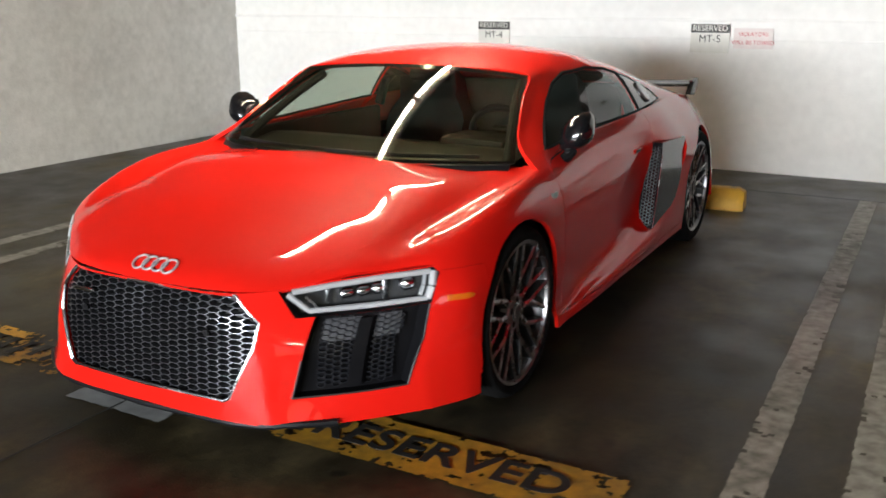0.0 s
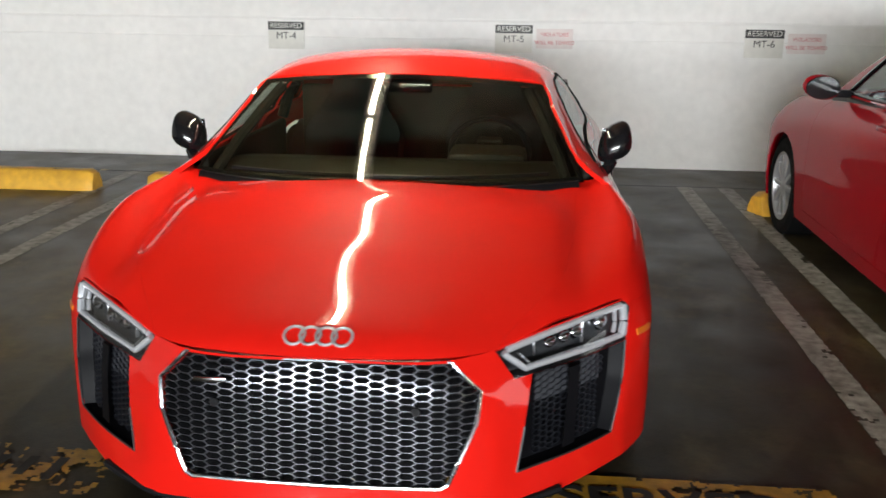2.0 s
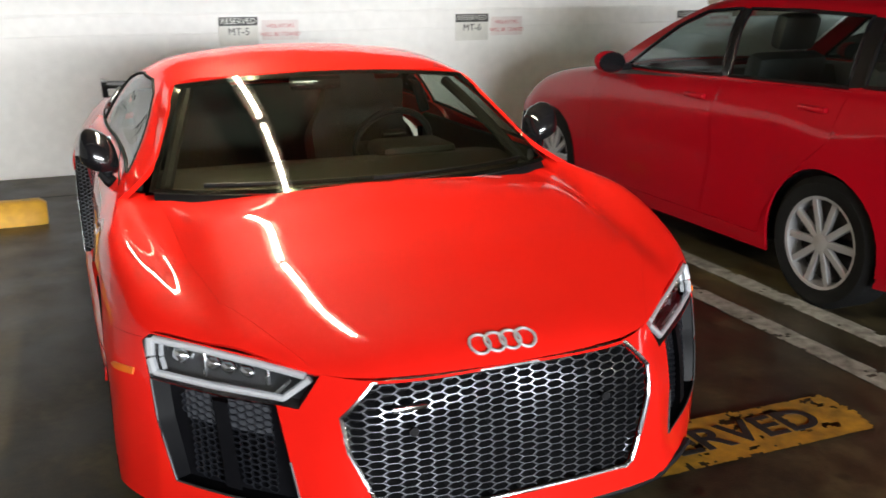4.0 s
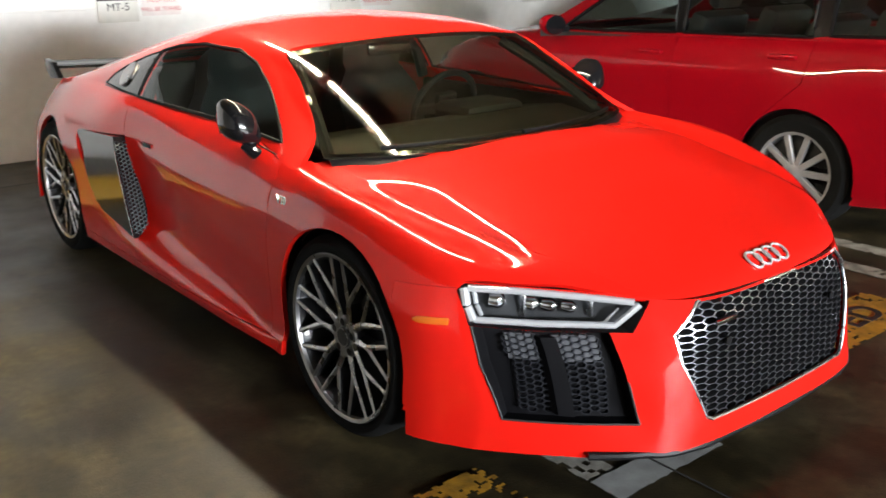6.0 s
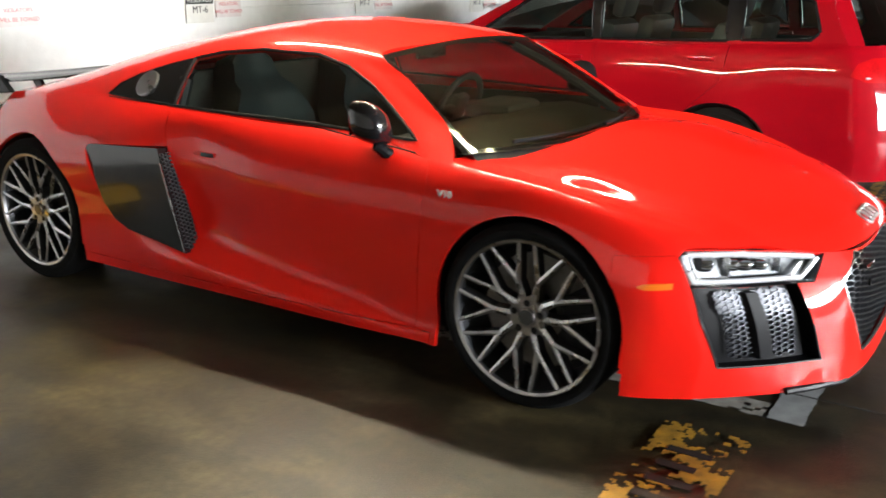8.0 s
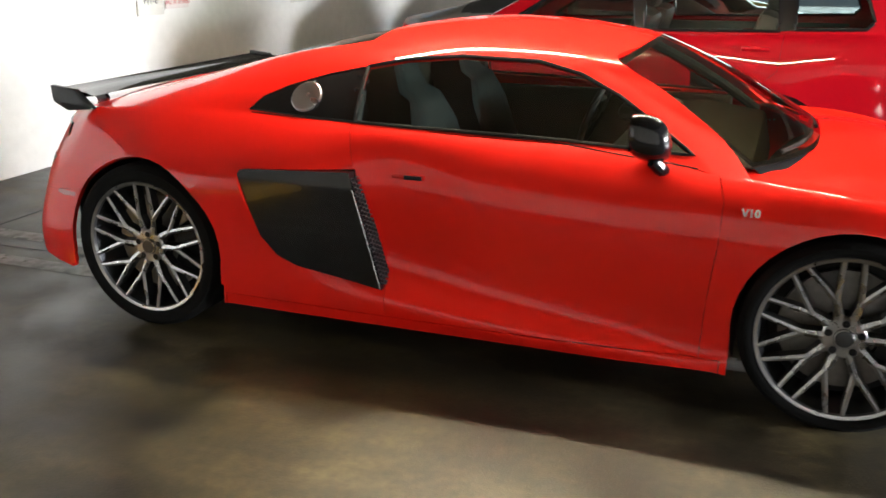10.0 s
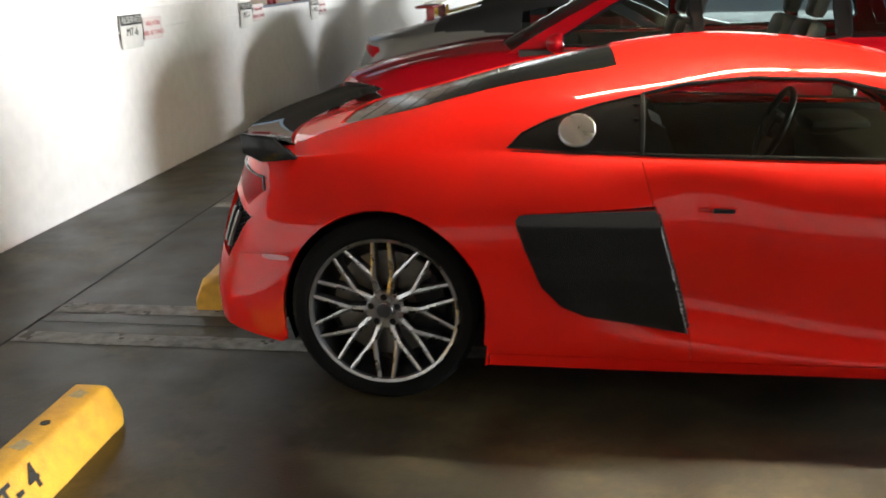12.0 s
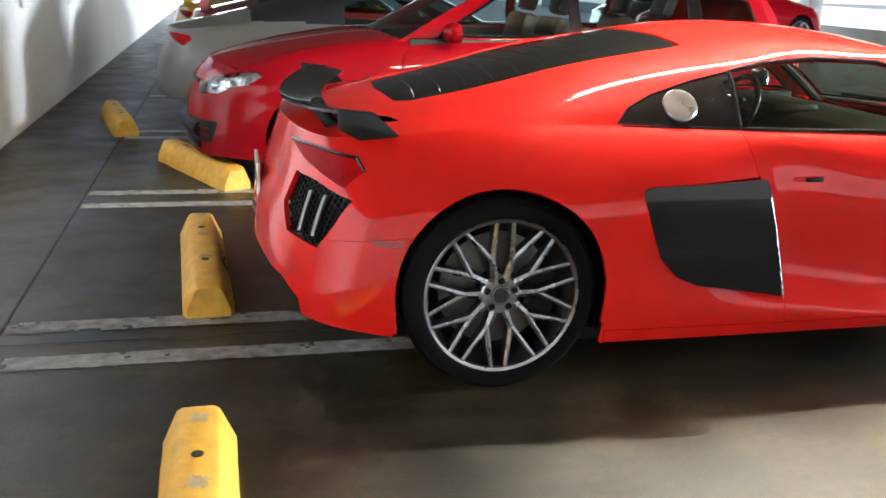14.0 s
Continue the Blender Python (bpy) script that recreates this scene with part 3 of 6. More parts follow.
# ---- the red sports car ----
# Sections run from the sill up over the shoulder to the middle of the car; x to its left, y to its tail, z up, from the front axle.
FRONT_AXLE, REAR_AXLE, R_FRONT, R_REAR = 0.0, 2.65, 0.328, 0.345
BODY = [
    [(.860, -.550, .145), (.850, -.570, .27), (.860, -.535, .42), (.860, -.500, .55), (.838, -.487, .622), (.66, -.655, .605), (.455, -.838, .575), (.25, -.905, .568), (0, -.925, .570)],
    [(.884, -.505, .144), (.878, -.522, .272), (.885, -.500, .42), (.880, -.470, .555), (.843, -.462, .641), (.663, -.625, .624), (.455, -.800, .600), (.243, -.874, .602), (0, -.896, .600)],
    [(.944, -.367, .141), (.945, -.375, .28), (.941, -.380, .42), (.928, -.375, .555), (.867, -.340, .692), (.695, -.41, .656), (.45, -.55, .700), (.22, -.64, .671), (0, -.67, .674)],
    [(.955, 0, .14), (.958, 0, .28), (.957, 0, .45), (.963, 0, .635), (.893, 0, .780), (.718, -.03, .746), (.45, -.10, .777), (.22, -.16, .748), (0, -.19, .752)],
    [(.963, .36, .160), (.958, .36, .200), (.942, .36, .265), (.948, .36, .66), (.868, .36, .800), (.752, .345, .800), (.50, .225, .838), (.25, .130, .824), (0, .105, .828)],
    [(.965, .75, .155), (.972, .75, .205), (.920, .75, .285), (.935, .75, .677), (.812, .75, .859), (.60, .75, .86), (.45, .75, .85), (.22, .75, .85), (0, .75, .85)],
    [(.965, 1.2, .155), (.983, 1.2, .225), (.912, 1.2, .335), (.926, 1.2, .698), (.818, 1.2, .871), (.60, 1.2, .87), (.45, 1.2, .86), (.22, 1.2, .86), (0, 1.2, .86)],
    [(.968, 1.6, .155), (.990, 1.6, .265), (.906, 1.6, .390), (.922, 1.6, .72), (.840, 1.6, .888), (.60, 1.6, .88), (.45, 1.6, .87), (.22, 1.6, .87), (0, 1.6, .87)],
    [(.970, 1.95, .155), (.985, 1.95, .27), (.975, 1.95, .47), (.975, 1.95, .72), (.835, 1.95, .898), (.60, 1.95, .89), (.45, 1.95, .88), (.22, 1.95, .88), (0, 1.95, .88)],
    [(.972, 2.26, .157), (.982, 2.25, .28), (.985, 2.25, .47), (.985, 2.25, .70), (.815, 2.25, .905), (.60, 2.25, .89), (.45, 2.25, .88), (.22, 2.25, .88), (0, 2.25, .88)],
    [(.980, 2.65, .16), (.985, 2.65, .28), (.985, 2.65, .47), (.965, 2.65, .70), (.800, 2.65, .90), (.60, 2.65, .88), (.45, 2.65, .87), (.22, 2.65, .87), (0, 2.65, .87)],
    [(.976, 3.03, .223), (.965, 3.05, .33), (.945, 3.05, .50), (.905, 3.03, .68), (.765, 3.00, .872), (.60, 3.0, .86), (.45, 3.0, .85), (.22, 3.0, .85), (0, 3.0, .85)],
]
TAIL = [
    [(.976, 3.03, .223), (.965, 3.05, .33), (.945, 3.05, .50), (.905, 3.03, .68), (.765, 3.00, .872)],
    [(.885, 3.255, .25), (.895, 3.25, .35), (.875, 3.215, .52), (.845, 3.170, .67), (.66, 3.18, .845)],
    [(.620, 3.39, .27), (.620, 3.40, .36), (.600, 3.37, .52), (.58, 3.32, .68), (.48, 3.275, .842)],
    [(.300, 3.44, .28), (.300, 3.45, .36), (.300, 3.43, .52), (.29, 3.37, .68), (.25, 3.32, .845)],
    [(0, 3.45, .28), (0, 3.46, .36), (0, 3.44, .52), (0, 3.39, .68), (0, 3.335, .846)],
]
NOSE = [
    [(0, -.985, .165), (0, -.975, .24), (0, -.962, .40), (0, -.945, .50), (0, -.925, .570)],
    [(.36, -.965, .16), (.36, -.960, .235), (.375, -.945, .38), (.375, -.930, .49), (.36, -.895, .569)],
    [(.47, -.935, .155), (.465, -.925, .24), (.465, -.905, .38), (.46, -.875, .49), (.455, -.838, .575)],
    [(.58, -.865, .15), (.555, -.855, .24), (.56, -.830, .38), (.56, -.785, .50), (.56, -.745, .592)],
    [(.735, -.705, .147), (.712, -.720, .25), (.72, -.685, .40), (.72, -.635, .53), (.70, -.620, .608)],
    [(.860, -.550, .145), (.850, -.570, .27), (.860, -.535, .42), (.860, -.500, .55), (.838, -.487, .622)],
]
CABIN = [
    [(.756, .333, .827), (.703, .492, .943), (.647, .657, 1.048), (.596, .822, 1.134), (.300, .792, 1.161), (0, .780, 1.171)],
    [(.806, .72, .858), (.735, .79, .962), (.668, .93, 1.083), (.584, 1.05, 1.166), (.298, 1.03, 1.203), (0, 1.02, 1.216)],
    [(.818, 1.2, .871), (.760, 1.23, .978), (.702, 1.30, 1.099), (.582, 1.40, 1.183), (.297, 1.42, 1.227), (0, 1.42, 1.239)],
    [(.836, 1.65, .889), (.780, 1.68, .989), (.699, 1.72, 1.090), (.559, 1.78, 1.148), (.289, 1.80, 1.191), (0, 1.80, 1.203)],
    [(.818, 2.22, .905), (.758, 2.22, .972), (.661, 2.24, 1.032), (.503, 2.25, 1.082), (.270, 2.28, 1.094), (0, 2.30, 1.096)],
    [(.800, 2.65, .90), (.738, 2.65, .928), (.632, 2.65, .960), (.483, 2.65, .984), (.261, 2.67, .992), (0, 2.68, .994)],
    [(.765, 3.00, .872), (.700, 3.12, .855), (.620, 3.20, .848), (.470, 3.275, .842), (.25, 3.32, .845), (0, 3.335, .846)],
]


def ring(cy, cz, r, n=40, a0=0.0, a1=2 * math.pi):
    return [(cy + r * math.cos(a0 + (a1 - a0) * k / n), cz + r * math.sin(a0 + (a1 - a0) * k / n)) for k in range(n)]




def joined(*bms):
    """One bmesh out of several, with touching borders sewn together."""
    out = bms[0]
    for b in bms[1:]:
        made = {v: out.verts.new(v.co) for v in b.verts}
        for f in b.faces:
            out.faces.new([made[v] for v in f.verts])
        b.free()
    rim = list({v for e in out.edges if e.is_boundary for v in e.verts})
    bmesh.ops.remove_doubles(out, verts=rim, dist=0.0012)
    return out


def sew(g, line, axis, reach=0.6):
    """Bends the first row (axis 0) or column (axis 1) of a grid onto a line, fading inwards over a share of the grid."""
    n = g.shape[axis]
    fade = np.clip(1 - np.arange(n) / (0.6 * n), 0, 1) ** 2
    if axis == 0:
        return g + fade[:, None, None] * (line - g[0])[None]
    fade = np.clip(1 - np.arange(n)[None, :] / (np.reshape(reach, (-1, 1)) * n), 0, 1) ** 2
    return g + fade[:, :, None] * (line - g[:, 0])[:, None]


def base_line(x):
    """The y of the windscreen's foot."""
    return 0.100 + 0.231 * (abs(x) / 0.755) ** 2.56


def smooth(v):
    """A soft step from 0 to 1."""
    v = np.clip(v, 0, 1)
    return v * v * (3 - 2 * v)


def faired(g, nv, crown):
    """Evens out the bonnet lengthwise, so that its curvature changes slowly from the nose to the windscreen."""
    n = int(np.argmax(g[:, -1, 1] > 0.45))
    d3 = np.diff(np.eye(n), 3, axis=0)
    hold = np.ones(n)
    hold[:2], hold[-3:] = 1e7, 1e7
    even = np.linalg.solve(np.diag(hold) + (6e4 * (n / 45) ** 6) * d3.T @ d3, hold[:, None] * g[:n].reshape(n, -1)).reshape(g[:n].shape)
    j0 = int(0.42 * nv)
    blend = np.clip((np.arange(nv) - j0) / (0.10 * nv), 0, 1)[None, :, None]
    out = g.copy()
    out[:n] = g[:n] + blend * (even - g[:n])
    # the crowned middle of the bonnet
    x, y = out[:n, :, 0], out[:n, :, 1]
    mid = out[:n, -1, 2][:, None] + 0.030 * smooth((y + 0.88) / 0.5) * smooth((0.25 - y) / 0.4)
    across = np.clip((0.745 - np.abs(x)) / 0.14, 0, 1)
    along = smooth((y + 0.84) / 0.40) * smooth((0.50 - y) / 0.30)
    weight = crown * smooth(across) * along * (np.arange(nv) > j0)[None, :]
    row_y = out[:n, -1, 1]
    at_y = np.interp(y, row_y, mid[:, -1])
    out[:n, :, 2] += weight * (at_y - 0.11 * x**2 - out[:n, :, 2])
    return out


def car_skin(flank_s, nose_s, tail_s, cabin_s, foot, nu=168, nv=96, fine=1.0, sloped=True):
    """The whole outer skin of one half: flank and bonnet, nose, tail and cabin, sewn together. foot: the y of the windscreen's foot at x."""
    g = faired(loft(flank_s, nu, nv), nv, 1.0 if sloped else 0.0)
    rows = np.array([np.r_[0, np.cumsum(np.linalg.norm(np.diff(s, axis=0), axis=1) ** 0.75)] for s in np.array(flank_s)])
    j4 = int(round((rows / rows[:, -1:]).mean(0)[4] * (nv - 1)))
    nose = sew(loft(nose_s[::-1], int(80 * fine), j4 + 1), g[0, : j4 + 1], 0)
    tail = sew(loft(tail_s, int(44 * fine), j4 + 1), g[-1, : j4 + 1], 0)
    edge = g[:, j4]
    i0 = int(np.argmin(np.abs(edge[:, 1] - cabin_s[0][0][1])))
    c = loft(cabin_s, 400, int(60 * fine))
    pick = np.clip(np.searchsorted(np.maximum.accumulate(c[:, 0, 1]), edge[i0:, 1]), 0, 399)
    foot_y = cabin_s[0][0][1]
    cab = sew(c[pick], edge[i0:], 1, 0.12 + 0.48 * smooth((edge[i0:, 1] - foot_y) / 0.40) if sloped else 0.6)
    rim = tail[:, j4]
    run = np.r_[0, np.cumsum(np.linalg.norm(np.diff(rim, axis=0), axis=1))]
    last = cab[-1]
    own = np.r_[0, np.cumsum(np.linalg.norm(np.diff(last, axis=0), axis=1))]
    rim_at = np.array([np.interp(own / own[-1] * run[-1], run, rim[:, k]) for k in range(3)]).T
    if sloped:
        cab = sew(cab[::-1], rim_at, 0)[::-1]
    flank = grid_bm(g)
    kill = []
    for f in flank.faces:
        m = f.calc_center_median()
        if m.y > foot(m.x) + 0.05 and m.z > np.interp(m.y, edge[:, 1], edge[:, 2]) - 0.05 and m.x < np.interp(m.y, edge[:, 1], edge[:, 0]) - 0.002:
            kill.append(f)
    bmesh.ops.delete(flank, geom=kill, context="FACES")
    return joined(flank, grid_bm(nose), grid_bm(tail), grid_bm(cab)), g, edge


def outward(bm, core=(0, 1.3, 0.5)):
    """Turns the faces of an open sheet away from a point inside."""
    bmesh.ops.recalc_face_normals(bm, faces=bm.faces)
    bm.normal_update()
    if sum((f.calc_center_median() - Vector(core)).dot(f.normal) * f.calc_area() for f in bm.faces) < 0:
        bmesh.ops.reverse_faces(bm, faces=bm.faces)
    return bm


r8 = thing("sports_car", "glossy red two-seat sports car backed into its stall", "car")
skin, flank_grid, belt = car_skin(BODY, NOSE, TAIL, CABIN, base_line)
for f in skin.faces:
    f.smooth = True


def belt_z(y):
    return float(np.interp(y, belt[:, 1], belt[:, 2]))


from mathutils.bvhtree import BVHTree
skin_tree = BVHTree.FromBMesh(skin)


def on_front(x, z, out=0.0):
    hit = skin_tree.ray_cast(Vector((abs(x), -3, z)), Vector((0, 1, 0)))[0]
    return Vector((x, (hit.y if hit else -0.8) - out, z))


def on_side(y, z, out=0.0):
    hit = skin_tree.ray_cast(Vector((3, y, z)), Vector((-1, 0, 0)))[0] or skin_tree.find_nearest(Vector((0.8, y, z)))[0]
    return Vector((hit.x + out, y, z))


def on_tail(x, z, out=0.0):
    hit = skin_tree.ray_cast(Vector((abs(x), 6, z)), Vector((0, -1, 0)))[0]
    return Vector((x, (hit.y if hit else 3.3) + out, z))


def on_top(x, y, out=0.0):
    hit = skin_tree.ray_cast(Vector((abs(x), y, 3)), Vector((0, 0, -1)))[0]
    return Vector((x, y, (hit.z if hit else 0.9) + out))


# openings and panels of one half, each cut out of the skin
right_side = lambda c: c.x > 0.55
for cy, cz, r in ((FRONT_AXLE, R_FRONT + 0.005, 0.350), (REAR_AXLE, R_REAR + 0.005, 0.372)):
    hole = cut(skin, ring(cy, cz, r), (1, 2), right_side)
    low = [f for f in skin.faces if abs(f.calc_center_median().y - cy) < r * 0.99 and f.calc_center_median().z < cz - 0.02 and f.calc_center_median().x > 0.7]
    bmesh.ops.delete(skin, geom=list(set(hole) | set(low)), context="FACES")
GRILLE = [(-.362, .561), (-.443, .480), (-.434, .40), (-.362, .236), (-.340, .225), (.340, .225), (.362, .236), (.434, .40), (.443, .480), (.362, .561)]
front = lambda c: c.y < -0.3
LAMP = [(.470, .573), (.60, .592), (.72, .607), (.838, .618), (.858, .60), (.852, .508), (.70, .495), (.525, .490)]
INLET = [(.572, .4905), (.70, .4945), (.848, .507), (.842, .40), (.812, .249), (.66, .243), (.538, .240), (.556, .36)]
bmesh.ops.delete(skin, geom=cut(skin, [(-.01, .561)] + GRILLE[5:][::-1] + [(-.01, .225)], (0, 2), front), context="FACES")
lamp_hole = take(skin, cut(skin, LAMP, (0, 2), front))
inlet_hole = take(skin, cut(skin, INLET, (0, 2), front))
BLADE = [(2.135, .7215), (2.162, .7165), (2.174, .700), (2.168, .672), (2.142, .598), (2.085, .466), (2.018, .397), (1.934, .362), (1.768, .338), (1.582, .307), (1.649, .554), (1.707, .742)]
bmesh.ops.delete(skin, geom=cut(skin, BLADE, (1, 2), right_side), context="FACES")
upper = lambda c: c.x > 0.45 and c.z > 0.8
WINDOW = [(.520, .858), (.66, .944), (.80, 1.028), (.94, 1.090), (1.10, 1.128), (1.38, 1.137), (1.60, 1.118), (1.746, 1.088), (1.750, .898), (1.40, .889), (1.0, .878)]
QUARTER = [(1.752, 1.086), (1.90, 1.055), (2.07, 1.005), (2.165, .962), (2.215, .915), (2.0, .906), (1.753, .900)]
side_window = take(skin, cut(skin, WINDOW, (1, 2), upper))
quarter_window = take(skin, cut(skin, QUARTER, (1, 2), upper))
deck = lambda c: c.z > 0.85 and c.y > 1.6
REAR_GLASS = [(-.02, 1.845), (.462, 1.830), (.475, 1.90), (.455, 2.30), (.430, 2.70), (.40, 2.88), (.34, 2.93), (-.02, 2.95)]
rear_glass = take(skin, cut(skin, REAR_GLASS, (0, 1), deck))
rear = lambda c: c.y > 3.0 and c.z < 0.86
TAIL_LAMP = [(.40, .802), (.62, .806), (.770, .794), (.818, .756), (.815, .700), (.68, .734), (.54, .768)]
OUTLET = [(.862, .668), (.70, .702), (.56, .712), (.555, .60), (.64, .515), (.825, .500), (.852, .58)]
tail_lamp_hole = take(skin, cut(skin, TAIL_LAMP, (0, 2), rear))
outlet_hole = take(skin, cut(skin, OUTLET, (0, 2), rear))
DOOR = [(.440, .205), (.432, .40), (.410, .60), (.405, .74), (.470, .93), (1.0, .95), (1.755, .97), (1.752, .88), (1.712, .742), (1.649, .554), (1.577, .300), (1.570, .205)]
door_skin = take(skin, cut(skin, DOOR, (1, 2), lambda c: c.x > 0.70 and c.z < belt_z(c.y) + 0.004))
SILL = [(.37, .10), (.37, .205), (2.27, .205), (2.27, .10)]
sill_skin = take(skin, cut(skin, SILL, (1, 2), right_side))
bumper_skin = take(skin, [f for f in cut(skin, [(-1.2, .05), (-1.2, .569), (-.895, .569), (-.838, .574), (-.745, .590), (-.62, .605), (-.487, .607), (-.30, .598), (-.30, .05)], (1, 2), lambda c: c.y < -0.25) if f.calc_center_median().y < -0.25])
BONNET = [(-.02, -1.0), (.40, -1.0), (.47, -.83), (.655, -.50), (.70, -.20), (.715, .10), (.735, .40), (-.02, .40)]
bonnet_skin = take(skin, cut(skin, BONNET, (0, 1), lambda c: c.y < 0.45 and c.z > 0.55))
rear_bumper = take(skin, [f for f in cut(skin, [(2.97, .10), (2.97, .560), (3.6, .500), (3.6, .10)], (1, 2), lambda c: c.y > 2.9)])

# the black lower valance shows where the bumper is cut away
bmesh.ops.delete(rear_bumper, geom=cut(rear_bumper, [(-.02, .0), (-.02, .385), (.46, .385), (.68, .36), (.79, .315), (.85, .0)], (0, 2), lambda c: c.y > 3.08), context="FACES")
panel("bonnet", mirror(bonnet_skin), RED, r8, gap=0.0001, depth=0.012)
panel("front_bumper", mirror(bumper_skin), RED, r8, gap=0.0004, depth=0.02)
panel("rear_bumper", mirror(rear_bumper), RED, r8, gap=0.0004, depth=0.02)
for bm in (flipped(door_skin), door_skin):
    panel("door", bm, RED, r8, gap=0.002, depth=0.018, out_dir=(0, 1.1, 0.5))
for bm in (flipped(sill_skin), sill_skin):
    panel("side_sill", bm, RED, r8, gap=0.0028, depth=0.02, out_dir=(0, 1.3, 0.3))
panel("body_shell", mirror(skin), RED, r8, gap=0.0004, depth=0.018)


SEAL = mat("rubber_seal", (0.012, 0.012, 0.012), 0.75, vary=0.2, spec=0.1)
# glass
for bm in (flipped(side_window), side_window):
    for v in bm.verts:
        v.co.x -= math.copysign(0.004, v.co.x)
    keep("side_window", outward(bm), GLASS_DARK, r8, "tinted side window glass")
for bm in (flipped(quarter_window), quarter_window):
    for v in bm.verts:
        v.co.x -= math.copysign(0.003, v.co.x)
    keep("quarter_panel", outward(bm), GLOSS_BLACK, r8, "gloss black quarter panel")


def trim_line(keys, place, r, name, material, closed=True, step=0.03):
    pts = []
    ring_keys = keys + keys[:1] if closed else keys
    for (a0, b0), (a1, b1) in zip(ring_keys, ring_keys[1:]):
        n = max(1, int(math.hypot(a1 - a0, b1 - b0) / step))
        pts += [place(a0 + (a1 - a0) * k / n, b0 + (b1 - b0) * k / n) for k in range(n)]
    if not closed:
        pts.append(place(*keys[-1]))
    return tube(pts, r, 6, closed)


for s in (1, -1):
    def put(y, z, s=s):
        p = on_side(y, z, -0.003)
        return Vector((s * p.x, p.y, p.z))
    part("window_seal", trim_line(WINDOW, put, 0.0075, "", BLACK), SEAL, r8)
    part("quarter_seal", trim_line(QUARTER, put, 0.004, "", BLACK), SEAL, r8)
    part("belt_trim", trim_line([(.50, belt_z(.50) + .002), (1.0, belt_z(1.0) + .002), (1.75, belt_z(1.75) + .003), (2.2, belt_z(2.2) + .001)], put, 0.004, "", ALU, False), SEAL, r8)

# windscreen, with its black frit band
def screen(inset=0.0, n=40, drop=0.0):
    g = np.zeros((n, n, 3))
    for i in range(n):
        a = -1 + 2 * i / (n - 1)
        for j in range(n):
            b = j / (n - 1)
            x0, x1 = (0.755 - inset) * a, (0.595 - inset) * a
            foot = Vector((x0, base_line(x0) + 0.004 + inset * 0.7, 0.828 - 0.002 * a * a + inset * 0.58))
            head = Vector((x1, 0.778 + 0.043 * a * a - inset * 0.75, 1.170 - 0.034 * a * a - inset * 0.6))
            p = foot.lerp(head, b) + Vector((0, -0.35, 0.93)) * (0.102 * b * (1 - b) * (1 - 0.60 * a * a))
            g[i, j] = p + Vector((0, 0.35, -0.93)) * drop
    return g


def edge_band(outer, inner, name, material):
    bm = bmesh.new()
    n = outer.shape[0]
    loop = [(i, 0) for i in range(n)] + [(n - 1, j) for j in range(1, n)] + [(i, n - 1) for i in range(n - 2, -1, -1)] + [(0, j) for j in range(n - 2, 0, -1)]
    a, b = [bm.verts.new(outer[i]) for i in loop], [bm.verts.new(inner[i]) for i in loop]
    for k in range(len(loop)):
        q = (k + 1) % len(loop)
        bm.faces.new((a[k], a[q], b[q], b[k]))
    return part(name, bm, material, r8)


keep("windscreen", outward(grid_bm(screen())), GLASS_SCREEN, r8, "tinted curved windscreen glass")
edge_band(screen(drop=0.004), screen(0.022, drop=0.005), "screen_border", GLOSS_BLACK)
# cowl and wipers at the screen's foot
cowl = bmesh.new()
cw = [[cowl.verts.new((x, base_line(x) + d, 0.824 + h)) for d, h in ((-0.014, -0.030), (0.012, -0.006), (0.075, -0.012))] for x in np.linspace(-.74, .74, 40)]
for p, q in zip(cw, cw[1:]):
    for k in range(2):
        cowl.faces.new((p[k], p[k + 1], q[k + 1], q[k]))
part("cowl", cowl, BLACK, r8)
for x0, x1 in ((.10, -.58), (.62, -.02)):
    pts = [(x, base_line(x) + 0.035 + 0.02 * math.sin(3 * (x - x1)), 0.848) for x in np.linspace(x0, x1, 14)]
    wiper = part("wiper", tube(pts, 0.009, 6), BLACK, r8)
# rear glass with cooling slats
COVER_GLASS = mat("smoked_cover_glass", (0.005, 0.006, 0.006), 0.12, spec=0.12, vary=0.2, rvary=0.05)
for v in rear_glass.verts:
    v.co.z -= 0.006
rg = mirror(rear_glass)
part("engine_cover_glass", rg, COVER_GLASS, r8, "black louvred engine cover", sharp=60)
for k in range(8):
    y = 2.12 + 0.10 * k
    w = 0.425 - 0.012 * k
    part("cover_slat", tube([on_top(x, y + 0.03 * (x / w) ** 2, -0.0085) for x in np.linspace(-w, w, 25)], 0.0040, 6), GLOSS_BLACK, r8)

